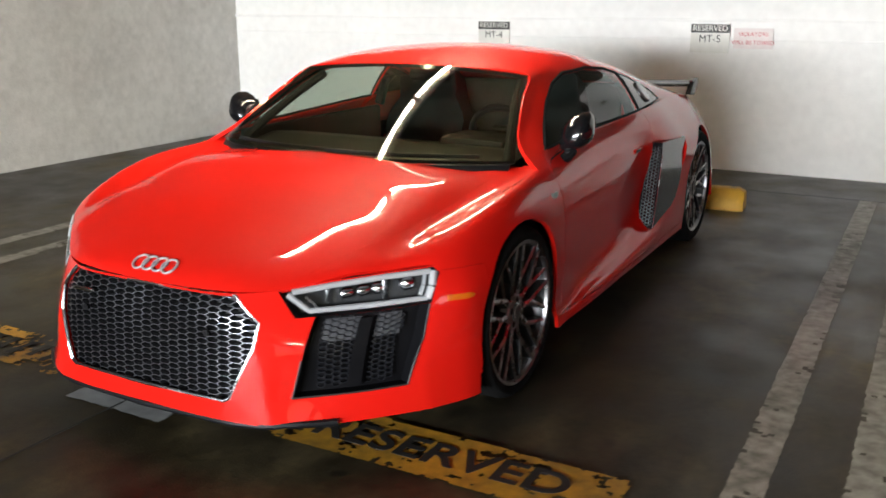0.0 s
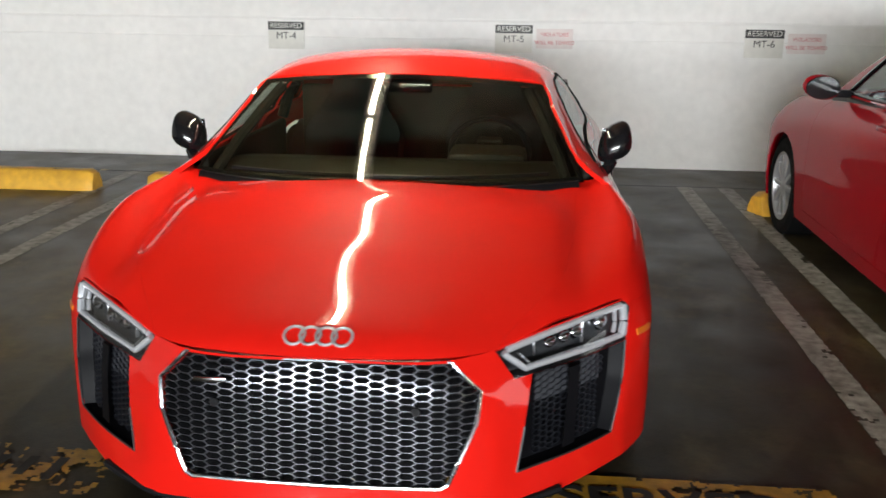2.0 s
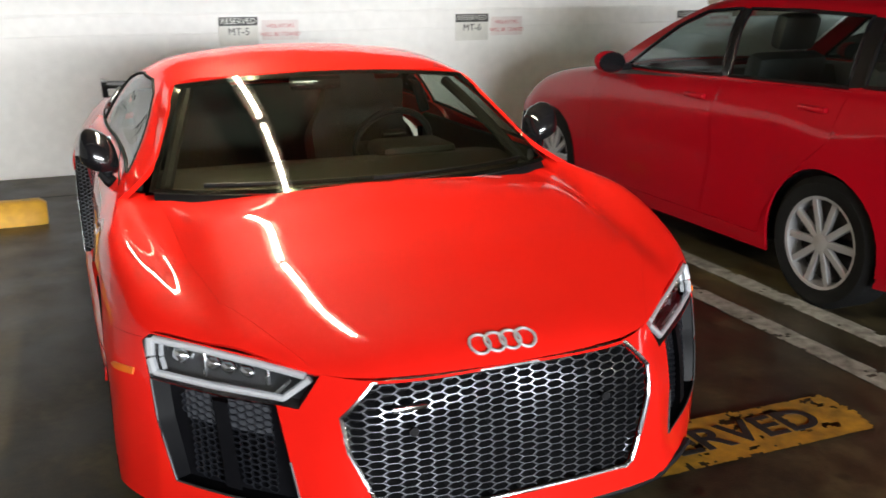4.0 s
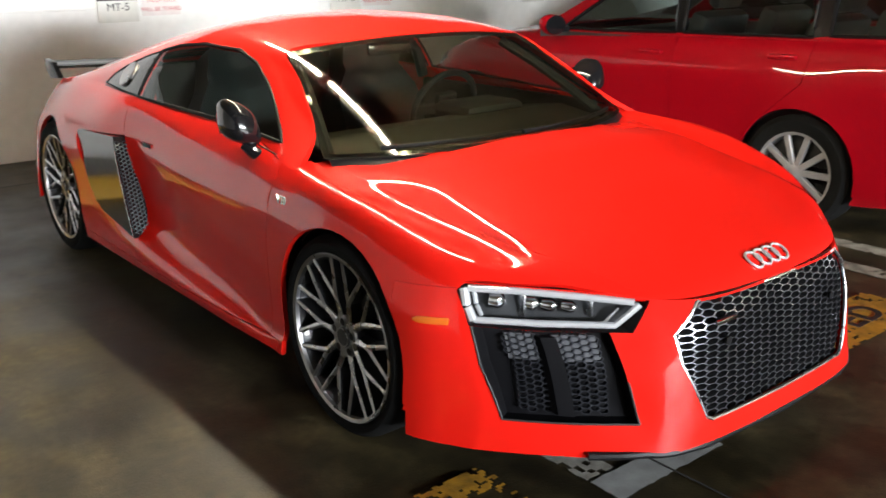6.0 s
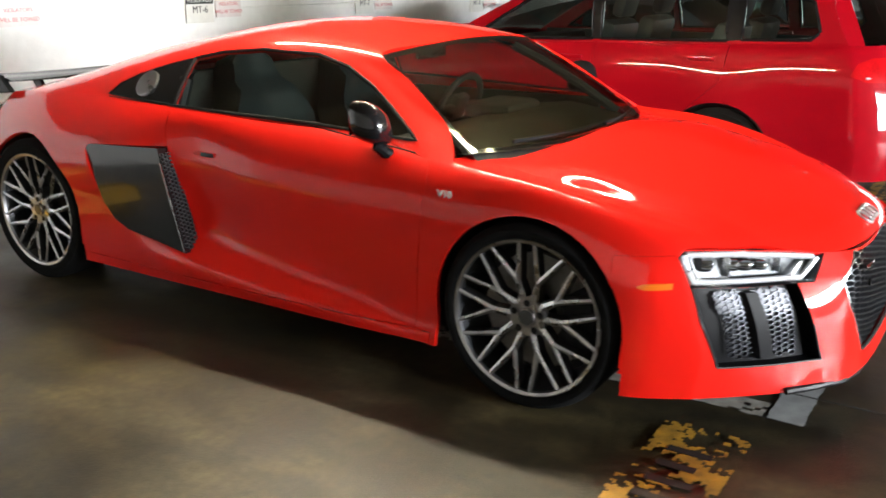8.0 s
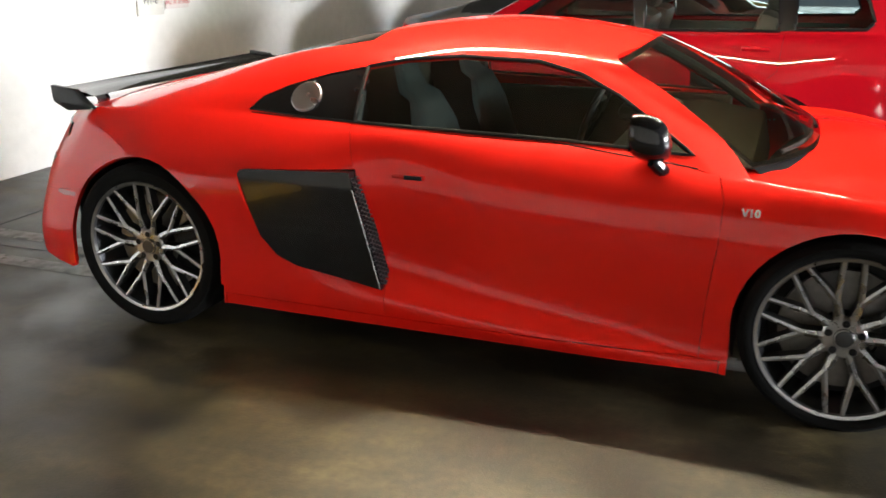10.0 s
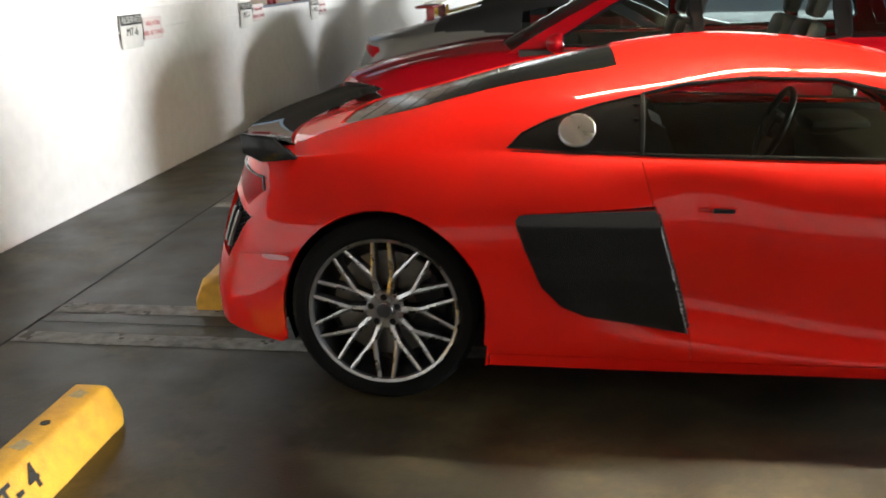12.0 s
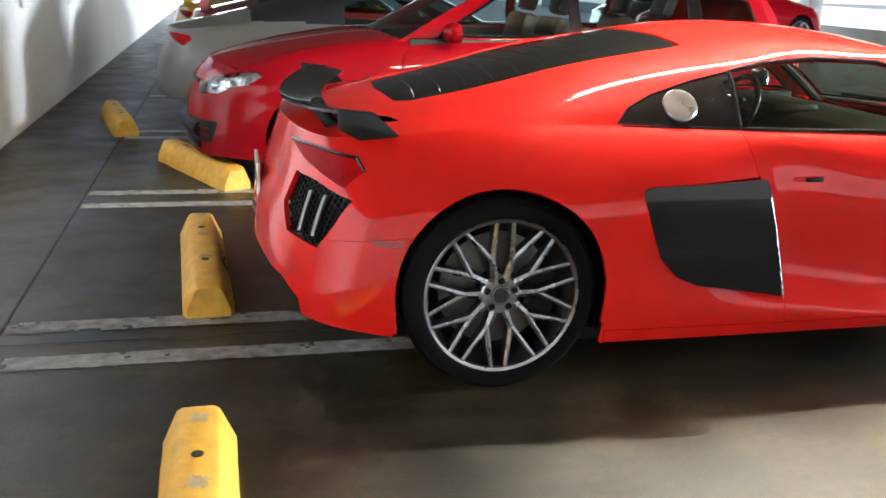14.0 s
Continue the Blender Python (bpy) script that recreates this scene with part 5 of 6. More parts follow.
# wheels
def wheel_parts(r_out, width, r_rim, side):
    """A wheel with the outer face at x = 0, pointing to +x for side 1."""
    w = new("wheel")
    w.parent = r8
    prof = [(-.02, r_rim - .012), (.0, r_rim + .004), (.006, r_rim + .02), (.004, r_out - .022), (-.012, r_out - .006), (-.03, r_out), (-width + .03, r_out), (-width + .01, r_out - .008), (-width, r_out - .03), (-width, r_rim)]
    tyre = part("tyre", lathe(prof, 72), RUBBER, w, "low-profile black tyre")
    part("rim_edge", lathe([(-.004, r_rim + .004), (.001, r_rim - .001), (-.003, r_rim - .011), (-.016, r_rim - .014)], 72), RIM, w, "bright turned rim edge")
    part("rim", lathe([(-.014, r_rim - .013), (-.03, r_rim - .02), (-.10, r_rim - .035), (-.20, r_rim - .03), (-.21, r_rim)], 72), RIM_DARK, w, "dark alloy rim barrel")
    R = r_rim - .012
    face, flank = bmesh.new(), bmesh.new()

    def spoke(p0, p1, w0, w1, x0, x1, d=0.040):
        a, b = Vector((x0, *p0)), Vector((x1, *p1))
        t = (b - a)
        n = Vector((0, -t.z, t.y)).normalized()
        ends = ((a, w0), (b, w1))
        q = [[c + n * ww, c - n * ww, c - n * ww * 1.25 - Vector((d, 0, 0)), c + n * ww * 1.25 - Vector((d, 0, 0)), c + n * ww - Vector((.003, 0, 0)), c - n * ww - Vector((.003, 0, 0))] for c, ww in ends]
        ridge = [c + Vector((ww * .45, 0, 0)) for c, ww in ends]
        f = [[face.verts.new(v) for v in (q[e][0], ridge[e], q[e][1], q[e][5], q[e][4])] for e in (0, 1)]
        g = [[flank.verts.new(q[e][k]) for k in (4, 5, 2, 3)] for e in (0, 1)]
        for bm_, v in ((face, f), (flank, g)):
            m = len(v[0])
            for k in range(m):
                bm_.faces.new((v[0][k], v[0][(k + 1) % m], v[1][(k + 1) % m], v[1][k]))
            bm_.faces.new(v[0]), bm_.faces.new(v[1])
    pol = lambda r, a: (r * math.cos(a), r * math.sin(a))
    up = lambda u, v: (R * v, R * u)
    for sg in (-1, 1):
        node = up(.47, sg * .135)
        spoke(up(.11, sg * .055), node, .0165, .0105, -.034, -.022)
        spoke(node, up(.99, sg * .112), .0095, .0070, -.022, -.008)
        spoke(node, up(math.cos(radians(30.5)), sg * math.sin(radians(30.5))), .0095, .0070, -.0225, -.008)
    arm = part("spoke", face, RIM, w, "bright turned double-Y spoke", sharp=20)
    under = part("spoke_flank", flank, RIM_DARK, arm, sharp=20)
    for k in range(1, 5):
        more = new("spoke", arm.data)
        more.parent, more.matrix_local = w, Matrix.Rotation(radians(72 * k), 4, "X")
        more_flank = new("spoke_flank", under.data)
        more_flank.parent = more
    part("hub_plate", lathe([(-.06, .066), (-.030, .070), (-.025, .064), (-.024, .03)], 40), RIM, w)
    hub = lathe([(-.06, .034), (-.020, .034), (-.017, .031), (-.016, .026), (-.014, .024), (-.013, .0001)], 40)
    part("hub", hub, RIM_DARK, w)
    part("hub_ring", lathe([(-.0175, .032), (-.0155, .0305), (-.0155, .0285), (-.0175, .027)], 32), RIM, w)
    for k in range(5):
        a = radians(90 + 72 * k)
        b = part("wheel_bolt", lathe([(-.034, .0125), (-.0335, .012), (-.0335, .0001)], 14), BLACK, w)
        b.matrix_local = Matrix.Translation((.0145, .051 * math.cos(a), .051 * math.sin(a)))
    part("brake_disc", lathe([(-.105, .07), (-.105, r_rim * .74), (-.125, r_rim * .74), (-.125, .07)], 48), DISC, w)
    bm = bmesh.new()
    n = 10
    prof = []
    for k in range(n + 1):
        a = radians(-35 + 70 * k / n)
        prof.append([bm.verts.new((x, r * math.cos(a), r * math.sin(a))) for x, r in ((-.075, .11), (-.070, r_rim * .80), (-.14, r_rim * .80), (-.14, .11))])
    for p, q in zip(prof, prof[1:]):
        for k in range(4):
            bm.faces.new((p[k], p[(k + 1) % 4], q[(k + 1) % 4], q[k]))
    bm.faces.new(prof[0]), bm.faces.new(prof[-1])
    part("brake_caliper", bm, BLACK, w)
    part("wheel_backing", lathe([(-.15, .0001), (-.15, r_rim - .02)], 40), BLACK, w)
    return w


for s in (1, -1):
    for cy, r_out, width, x in ((FRONT_AXLE, R_FRONT, .25, .946), (REAR_AXLE, R_REAR, .30, .966)):
        wheel = wheel_parts(r_out, width, .274, s)
        wheel.matrix_local = Matrix.Translation((s * x, cy, r_out)) @ (pose(0, 0, 0) if s > 0 else pose(0, 0, 0, 0, 0, 180))

# cabin
part("dashboard", prism([(.30, .60), (.34, .79), (.62, .83), (.86, .80), (.92, .72), (.90, .55)], 0, -.70, .70, 0.02), DASH, r8)
hood_b = box(bmesh.new(), (.20, .70, .78), (.54, .96, .855), 0.036)
part("instrument_hood", hood_b, DASH, r8)
sw = Matrix.Translation((.37, 1.08, .80)) @ pose(0, 0, 0, -68, 0, 0)
part("steering_wheel", tube([sw @ Vector((.178 * math.cos(a), .172 * math.sin(a), 0)) for a in np.linspace(0, 2 * math.pi, 40, endpoint=False)], 0.016, 8, True), BLACK, r8)
spk = bmesh.new()
box(spk, (-.17, -.02, -.015), (.17, .03, .015), .008, sw)
box(spk, (-.06, -.07, -.02), (.06, .06, .03), .02, sw)
part("steering_spokes", spk, DASH, r8)
for x in (.37, -.37):
    seat = new("seat")
    seat.parent = r8
    part("seat_cushion", box(bmesh.new(), (x - .24, 1.10, .38), (x + .24, 1.62, .54), .05), LEATHER, seat)
    back = Matrix.Translation((x, 1.58, .46)) @ pose(0, 0, 0, -20, 0, 0)
    bm = bmesh.new()
    nz = 14
    rows = []
    for k in range(nz + 1):
        z = .66 * k / nz
        w = np.interp(z, (0, .35, .47, .56, .63, .66), (.24, .25, .17, .135, .12, .07))
        rows.append([bm.verts.new(back @ Vector((u * w, (-.06 if abs(u) < .7 else -.10) * (1 if z < .5 else .6), z))) for u in (-1, -.72, -.3, .3, .72, 1)] + [bm.verts.new(back @ Vector((u * w, .09, z))) for u in (1, 0, -1)])
    for p, q in zip(rows, rows[1:]):
        for k in range(9):
            bm.faces.new((p[k], p[(k + 1) % 9], q[(k + 1) % 9], q[k]))
    bm.faces.new(rows[-1])
    part("seat_back", bm, LEATHER, seat, sharp=50)
part("centre_console", box(bmesh.new(), (-.12, .85, .3), (.12, 1.75, .60), .04), DASH, r8)
part("bulkhead", box(bmesh.new(), (-.70, 1.86, .3), (.70, 1.90, 1.02), .02), DASH, r8)
part("headliner", box(bmesh.new(), (-.50, 1.05, 1.135), (.50, 1.80, 1.15), .006), TAN, r8)
part("rear_view_mirror", box(bmesh.new(), (-.11, .98, 1.07), (.11, 1.01, 1.13), .012), GLOSS_BLACK, r8)
for s in (1, -1):
    part("door_card", box(bmesh.new(), (s * .78 - .02, .50, .35), (s * .78 + .02, 1.75, .845), .015), DASH, r8)
    part("b_pillar", tube([(s * .79, 1.78, .85), (s * .74, 1.77, 1.0), (s * .71, 1.77, 1.04)], .03, 8), BLACK, r8)
    trim = [Vector((s * (x - .055), y + .045, z - .035)) for x, y, z in CABIN[0][:4]]
    part("pillar_trim", tube(trim, .022, 8), SEAL, r8)


GLASS_CABIN = glass("green_window_glass", (0.60, 0.67, 0.65))
# ---- the crimson estate car, nose to the wall ----
G_FLANK = [
    [(.80, -.62, .20), (.83, -.60, .35), (.835, -.58, .52), (.82, -.55, .66), (.76, -.50, .755), (.60, -.58, .775), (.40, -.66, .785), (.20, -.69, .79), (0, -.70, .79)],
    [(.88, -.36, .19), (.895, -.36, .35), (.895, -.35, .55), (.88, -.33, .72), (.80, -.28, .84), (.60, -.30, .865), (.42, -.34, .88), (.2, -.36, .885), (0, -.36, .885)],
    [(.885, 0, .19), (.90, 0, .35), (.90, 0, .55), (.885, 0, .76), (.80, 0, .90), (.60, 0, .93), (.42, 0, .945), (.2, 0, .95), (0, 0, .95)],
    [(.88, .5, .19), (.895, .5, .35), (.895, .5, .60), (.88, .5, .82), (.795, .5, .955), (.60, .46, .985), (.42, .42, 1.0), (.2, .40, 1.005), (0, .40, 1.005)],
    [(.885, 1.2, .19), (.898, 1.2, .35), (.888, 1.2, .60), (.885, 1.2, .85), (.81, 1.2, .98), (.60, 1.2, .97), (.42, 1.2, .96), (.2, 1.2, .96), (0, 1.2, .96)],
    [(.885, 2.0, .19), (.898, 2.0, .35), (.888, 2.0, .60), (.885, 2.0, .87), (.81, 2.0, 1.0), (.60, 2.0, .97), (.42, 2.0, .96), (.2, 2.0, .96), (0, 2.0, .96)],
    [(.885, 2.20, .19), (.898, 2.20, .35), (.890, 2.20, .60), (.884, 2.20, .875), (.81, 2.20, 1.005), (.60, 2.20, .97), (.42, 2.20, .96), (.2, 2.20, .96), (0, 2.20, .96)],
    [(.890, 2.63, .19), (.915, 2.63, .40), (.916, 2.63, .66), (.880, 2.63, .88), (.81, 2.63, 1.015), (.60, 2.63, .97), (.42, 2.63, .96), (.2, 2.63, .96), (0, 2.63, .96)],
    [(.878, 3.05, .20), (.890, 3.05, .36), (.886, 3.05, .61), (.875, 3.05, .89), (.805, 3.03, 1.022), (.60, 3.03, .97), (.42, 3.03, .96), (.2, 3.03, .96), (0, 3.03, .96)],
    [(.845, 3.42, .25), (.868, 3.44, .40), (.868, 3.42, .62), (.853, 3.38, .90), (.782, 3.33, 1.03), (.60, 3.33, .97), (.42, 3.33, .96), (.2, 3.33, .96), (0, 3.33, .96)],
]
G_NOSE = [
    [(0, -.86, .19), (0, -.875, .33), (0, -.865, .50), (0, -.80, .68), (0, -.70, .79)],
    [(.40, -.82, .19), (.40, -.835, .33), (.40, -.825, .50), (.40, -.76, .68), (.40, -.66, .785)],
    [(.65, -.745, .195), (.66, -.75, .34), (.66, -.735, .51), (.64, -.67, .67), (.60, -.58, .775)],
    [(.80, -.62, .20), (.83, -.60, .35), (.835, -.58, .52), (.82, -.55, .66), (.76, -.50, .755)],
]
G_TAIL = [
    [(.845, 3.42, .25), (.868, 3.44, .40), (.868, 3.42, .62), (.853, 3.38, .90), (.782, 3.33, 1.03)],
    [(.74, 3.58, .25), (.76, 3.61, .40), (.755, 3.585, .65), (.74, 3.53, .90), (.68, 3.47, 1.03)],
    [(.42, 3.64, .25), (.42, 3.68, .40), (.42, 3.65, .65), (.42, 3.60, .90), (.42, 3.555, 1.03)],
    [(0, 3.66, .25), (0, 3.70, .40), (0, 3.67, .65), (0, 3.63, .90), (0, 3.59, 1.03)],
]
G_CABIN = [
    [(.78, .52, .955), (.73, .80, 1.12), (.66, 1.08, 1.27), (.57, 1.32, 1.385), (.30, 1.26, 1.42), (0, 1.24, 1.43)],
    [(.805, 1.0, .975), (.765, 1.10, 1.13), (.70, 1.30, 1.29), (.60, 1.50, 1.40), (.30, 1.50, 1.445), (0, 1.50, 1.455)],
    [(.81, 1.8, .995), (.77, 1.80, 1.14), (.71, 1.85, 1.30), (.60, 1.90, 1.41), (.30, 1.90, 1.46), (0, 1.90, 1.47)],
    [(.81, 2.6, 1.014), (.765, 2.60, 1.15), (.70, 2.62, 1.30), (.595, 2.65, 1.40), (.30, 2.65, 1.45), (0, 2.65, 1.46)],
    [(.782, 3.33, 1.03), (.735, 3.26, 1.15), (.675, 3.21, 1.29), (.58, 3.22, 1.375), (.30, 3.27, 1.415), (0, 3.29, 1.425)],
]


def plain_wheel(car, r_out, width, r_rim, spokes, rim_mat):
    w = new("wheel")
    w.parent = car
    part("tyre", lathe([(-.01, r_rim - .01), (0, r_rim + .005), (.004, r_out - .03), (-.02, r_out), (-width + .02, r_out), (-width, r_out - .03), (-width, r_rim)], 48), RUBBER, w)
    part("rim", lathe([(-.002, r_rim + .004), (-.006, r_rim - .014), (-.05, r_rim - .022), (-.15, r_rim - .03)], 48), rim_mat, w)
    bm = bmesh.new()
    for k in range(spokes):
        a = 2 * math.pi * k / spokes
        t = pose(0, 0, 0) @ Matrix.Rotation(a, 4, "X")
        box(bm, (-.040, .03, -.017), (-.012, r_rim - .006, .017), .004, t, 1)
    part("spokes", bm, rim_mat, w)
    part("hub", lathe([(-.04, .05), (-.014, .046), (-.008, .03), (-.006, .0001)], 24), rim_mat, w)
    part("wheel_backing", lathe([(-.08, .0001), (-.08, r_rim - .02)], 30), BLACK, w)
    return w


def cabin_screen(foot, head, bow=0.03, n=16):
    """A curved pane between a foot and a head, each ((half width, y, z) at the corner, (y, z) in the middle)."""
    g = np.zeros((n, n, 3))
    for i in range(n):
        a = -1 + 2 * i / (n - 1)
        for j in range(n):
            b = j / (n - 1)
            p = [np.array([c[0][0] * a, c[1][0] + (c[0][1] - c[1][0]) * a * a, c[1][1] + (c[0][2] - c[1][1]) * a * a]) for c in (foot, head)]
            g[i, j] = p[0] * (1 - b) + p[1] * b
    return g


def pane_on(tree, poly, s, sink=0.004):
    (y0, z0), (y1, z1) = np.min(poly, 0), np.max(poly, 0)
    g = np.zeros((18, 10, 3))
    for i in range(18):
        for j in range(10):
            g[i, j] = (0, y0 + (y1 - y0) * i / 17, z0 + (z1 - z0) * j / 9)
    bm = grid_bm(g)
    good = set(cut(bm, poly, (1, 2)))
    bmesh.ops.delete(bm, geom=[f for f in bm.faces if f not in good], context="FACES")
    for v in bm.verts:
        h = tree.ray_cast(Vector((3, v.co.y, v.co.z)), Vector((-1, 0, 0)))[0] or tree.find_nearest(Vector((.75, v.co.y, v.co.z)))[0]
        v.co.x = s * (h.x - sink)
    return outward(bm)


def build_estate():
    car = thing("estate_car", "glossy crimson estate car parked nose to the wall", "car")
    skin, g, edge = car_skin(G_FLANK, G_NOSE, G_TAIL, G_CABIN, lambda x: 0.40 + 0.12 * (abs(x) / .78) ** 2, 110, 64, 0.7, False)
    tree = BVHTree.FromBMesh(skin)
    at_side = lambda y, z: (tree.ray_cast(Vector((3, y, z)), Vector((-1, 0, 0)))[0] or tree.find_nearest(Vector((.8, y, z)))[0]).x
    at_nose = lambda x, z, o=0.0: Vector((x, (tree.ray_cast(Vector((abs(x), -3, z)), Vector((0, 1, 0)))[0] or Vector((0, -.7, 0))).y - o, z))
    at_tail = lambda x, z, o=0.0: Vector((x, (tree.ray_cast(Vector((abs(x), 6, z)), Vector((0, -1, 0)))[0] or Vector((0, 3.5, 0))).y + o, z))
    sidep = lambda c: c.x > 0.5
    for cy in (0.0, 2.63):
        hole = cut(skin, ring(cy, .316, .352, 32), (1, 2), sidep)
        low = [f for f in skin.faces if abs(f.calc_center_median().y - cy) < .348 and f.calc_center_median().z < .30 and f.calc_center_median().x > .6]
        bmesh.ops.delete(skin, geom=list(set(hole) | set(low)), context="FACES")
    wins = [
        [(.80, 1.005), (1.00, 1.13), (1.22, 1.265), (1.42, 1.345), (1.70, 1.365), (1.74, 1.02), (1.2, 1.005)],
        [(1.80, 1.022), (1.77, 1.365), (2.20, 1.362), (2.60, 1.345), (2.63, 1.035)],
        [(2.72, 1.045), (2.70, 1.335), (2.95, 1.315), (3.10, 1.27), (3.165, 1.10), (3.12, 1.055)],
    ]
    up = lambda c: c.z > .95 and c.x > .4
    for w in wins:
        bmesh.ops.delete(skin, geom=cut(skin, w, (1, 2), up), context="FACES")
    doors = [[(.52, .27), (.50, .60), (.56, .90), (.70, .975), (1.76, 1.0), (1.78, .60), (1.74, .27)], [(1.755, .27), (1.795, .60), (1.775, 1.0), (2.66, 1.02), (2.64, .80), (2.42, .60), (2.26, .40), (2.22, .27)]]
    cuts = [take(skin, cut(skin, d, (1, 2), lambda c: c.x > .78 and c.z < 1.03)) for d in doors]
    for bm in cuts:
        panel("door", flipped(bm), GOLF_RED, car, gap=.002, depth=.015)
        panel("door", bm, GOLF_RED, car, gap=.002, depth=.015)
    lampp = [(.44, .640), (.60, .708), (.72, .746), (.82, .762), (.866, .735), (.860, .68), (.72, .602), (.50, .588)]
    fogp = [(.46, .27), (.74, .29), (.785, .43), (.50, .425)]
    tailp = [(.52, .93), (.66, .955), (.70, .95), (.70, .825), (.66, .82), (.53, .83)]
    tailw = [(3.37, .865), (3.40, .935), (3.47, .965), (3.66, .965), (3.66, .825), (3.46, .830)]
    bmesh.ops.delete(skin, geom=cut(skin, lampp, (0, 2), lambda c: c.y < -.3), context="FACES")
    bmesh.ops.delete(skin, geom=cut(skin, tailp, (0, 2), lambda c: c.y > 3.1), context="FACES")
    wrap = take(skin, cut(skin, tailw, (1, 2), lambda c: c.x > .60 and c.y > 3.2))
    for bm in (flipped(wrap), wrap):
        keep("tail_lamp", outward(bm), TAIL_RED, car, "red wraparound tail lamp")
    panel("body_shell", mirror(skin), GOLF_RED, car, gap=.0006, depth=.015)
    for s in (1, -1):
        for w, m in zip(wins, (GLASS_CABIN, GLASS_CABIN, GLASS_CABIN)):
            keep("side_window", pane_on(tree, w, s), m, car, "tinted side window glass")
            loop = [(s * at_side(y, z), y, z) for y, z in [(a[0] + (b[0] - a[0]) * k / 6, a[1] + (b[1] - a[1]) * k / 6) for a, b in zip(w, w[1:] + w[:1]) for k in range(6)]]
            part("window_frame", tube(loop, .011, 6, True), GLOSS_BLACK, car)
        for pil in ([(1.74, 1.018), (1.70, 1.366), (1.772, 1.366), (1.80, 1.02)], [(2.63, 1.034), (2.60, 1.347), (2.70, 1.337), (2.72, 1.044)]):
            part("pillar_cover", pane_on(tree, pil, s, -.003), GLOSS_BLACK, car)
        for y, z in ((1.62, .905), (2.50, .93)):
            part("door_handle", box(bmesh.new(), (-.014, -.085, -.014), (.022, .085, .014), .010, Matrix.Translation((s * (at_side(y, z) + .006), y, z))), GOLF_RED, car)
        bm = bmesh.new()
        pl = [(y, z) for y, z in ((.78, .99), (.72, 1.0), (.75, 1.04))]
        bmesh.ops.create_uvsphere(bm, u_segments=18, v_segments=10, radius=1.0)
        for v in bm.verts:
            v.co = Vector((v.co.x * .10, min(v.co.y, .55) * .075, v.co.z * .068 + .01 * v.co.x))
        mh = part("mirror_housing", bm, GOLF_RED, car, "crimson wing mirror")
        mh.matrix_local = Matrix.Translation((s * .965, .86, 1.035))
        part("mirror_glass", lathe([(0, .0001), (0, .058), (-.006, .062)], 20), GLOSS_BLACK, mh).matrix_local = Matrix.Translation((0, .043, 0)) @ pose(0, 0, 0, 0, 0, 90) @ Matrix.Diagonal((1, 1.5, 1, 1))
        part("mirror_arm", box(bmesh.new(), (-.07, -.03, -.02), (.07, .03, .02), .01, Matrix.Translation((s * .87, .84, 1.0))), BLACK, car)
        part("fog_grille", plate(fogp, lambda x, z, o: Vector((s * x, at_nose(x, z).y - o, z)), .003), BLACK, car)
        for z in (.335, .375):
            part("fog_grille_bar", tube([Vector((s * x, at_nose(x, z).y - .006, z)) for x in (.50, .58, .66, .715)], .006, 6), GOLF_RED, car)
        hd = part("headlamp", plate(lampp, lambda x, z, o: Vector((s * x, at_nose(x, z).y - o, z)), -.05), ALU, car, "clear headlamp unit")
        for x, z, r in ((.74, .66, .045), (.61, .645, .035)):
            part("projector_lens", lathe([(0, .0001), (.01, r * .7), (.03, r), (.05, r)], 20), CHROME, hd).matrix_local = Matrix.Translation((s * x, at_nose(x, z).y + .012, z)) @ pose(0, 0, 0, 0, 0, 90)
        keep("lamp_cover", outward(plate(lampp, lambda x, z, o: Vector((s * x, at_nose(x, z).y - o, z)), -.001)), GLASS_CLEAR, hd)
        tl = part("tail_lamp", outward(plate(tailp, lambda x, z, o: Vector((s * x, at_tail(x, z).y + o, z)), .002)), TAIL_RED, car, "red wraparound tail lamp")
        part("tail_stripe", tube([Vector((s * x, at_tail(x, z).y + .003, z)) for x, z in ((.55, .845), (.70, .838), (.83, .855))], .007, 6), WHITE_PLASTIC, tl)
        for cy in (0.0, 2.63):
            wh = plain_wheel(car, .316, .20, .222, 10, SILVER_RIM)
            wh.matrix_local = Matrix.Translation((s * .885, cy, .316)) @ (pose(0, 0, 0) if s > 0 else pose(0, 0, 0, 0, 0, 180))
            bm = bmesh.new()
            rows = [[bm.verts.new((s * x, cy + .358 * math.cos(a), .316 + .358 * math.sin(a))) for x in (.5, .86)] for a in np.linspace(-.2, math.pi + .2, 24)]
            for p, q in zip(rows, rows[1:]):
                bm.faces.new((p[0], p[1], q[1], q[0]))
            part("wheel_liner", bm, BLACK, car)
        rail = tube([(s * .60, 1.45, 1.415), (s * .60, 1.52, 1.445), (s * .595, 2.2, 1.455), (s * .585, 3.0, 1.425), (s * .58, 3.08, 1.395)], .013, 8)
        part("roof_rail", rail, BLACK, car)
    keep("windscreen", outward(grid_bm(cabin_screen(((.76, .52, .955), (.42, .985)), ((.565, 1.31, 1.385), (1.24, 1.428))))), GLASS_DARK, car)
    keep("rear_window", outward(grid_bm(cabin_screen(((.735, 3.41, 1.03), (3.59, 1.03)), ((.60, 3.25, 1.36), (3.33, 1.40))))), GLASS_REAR, car)
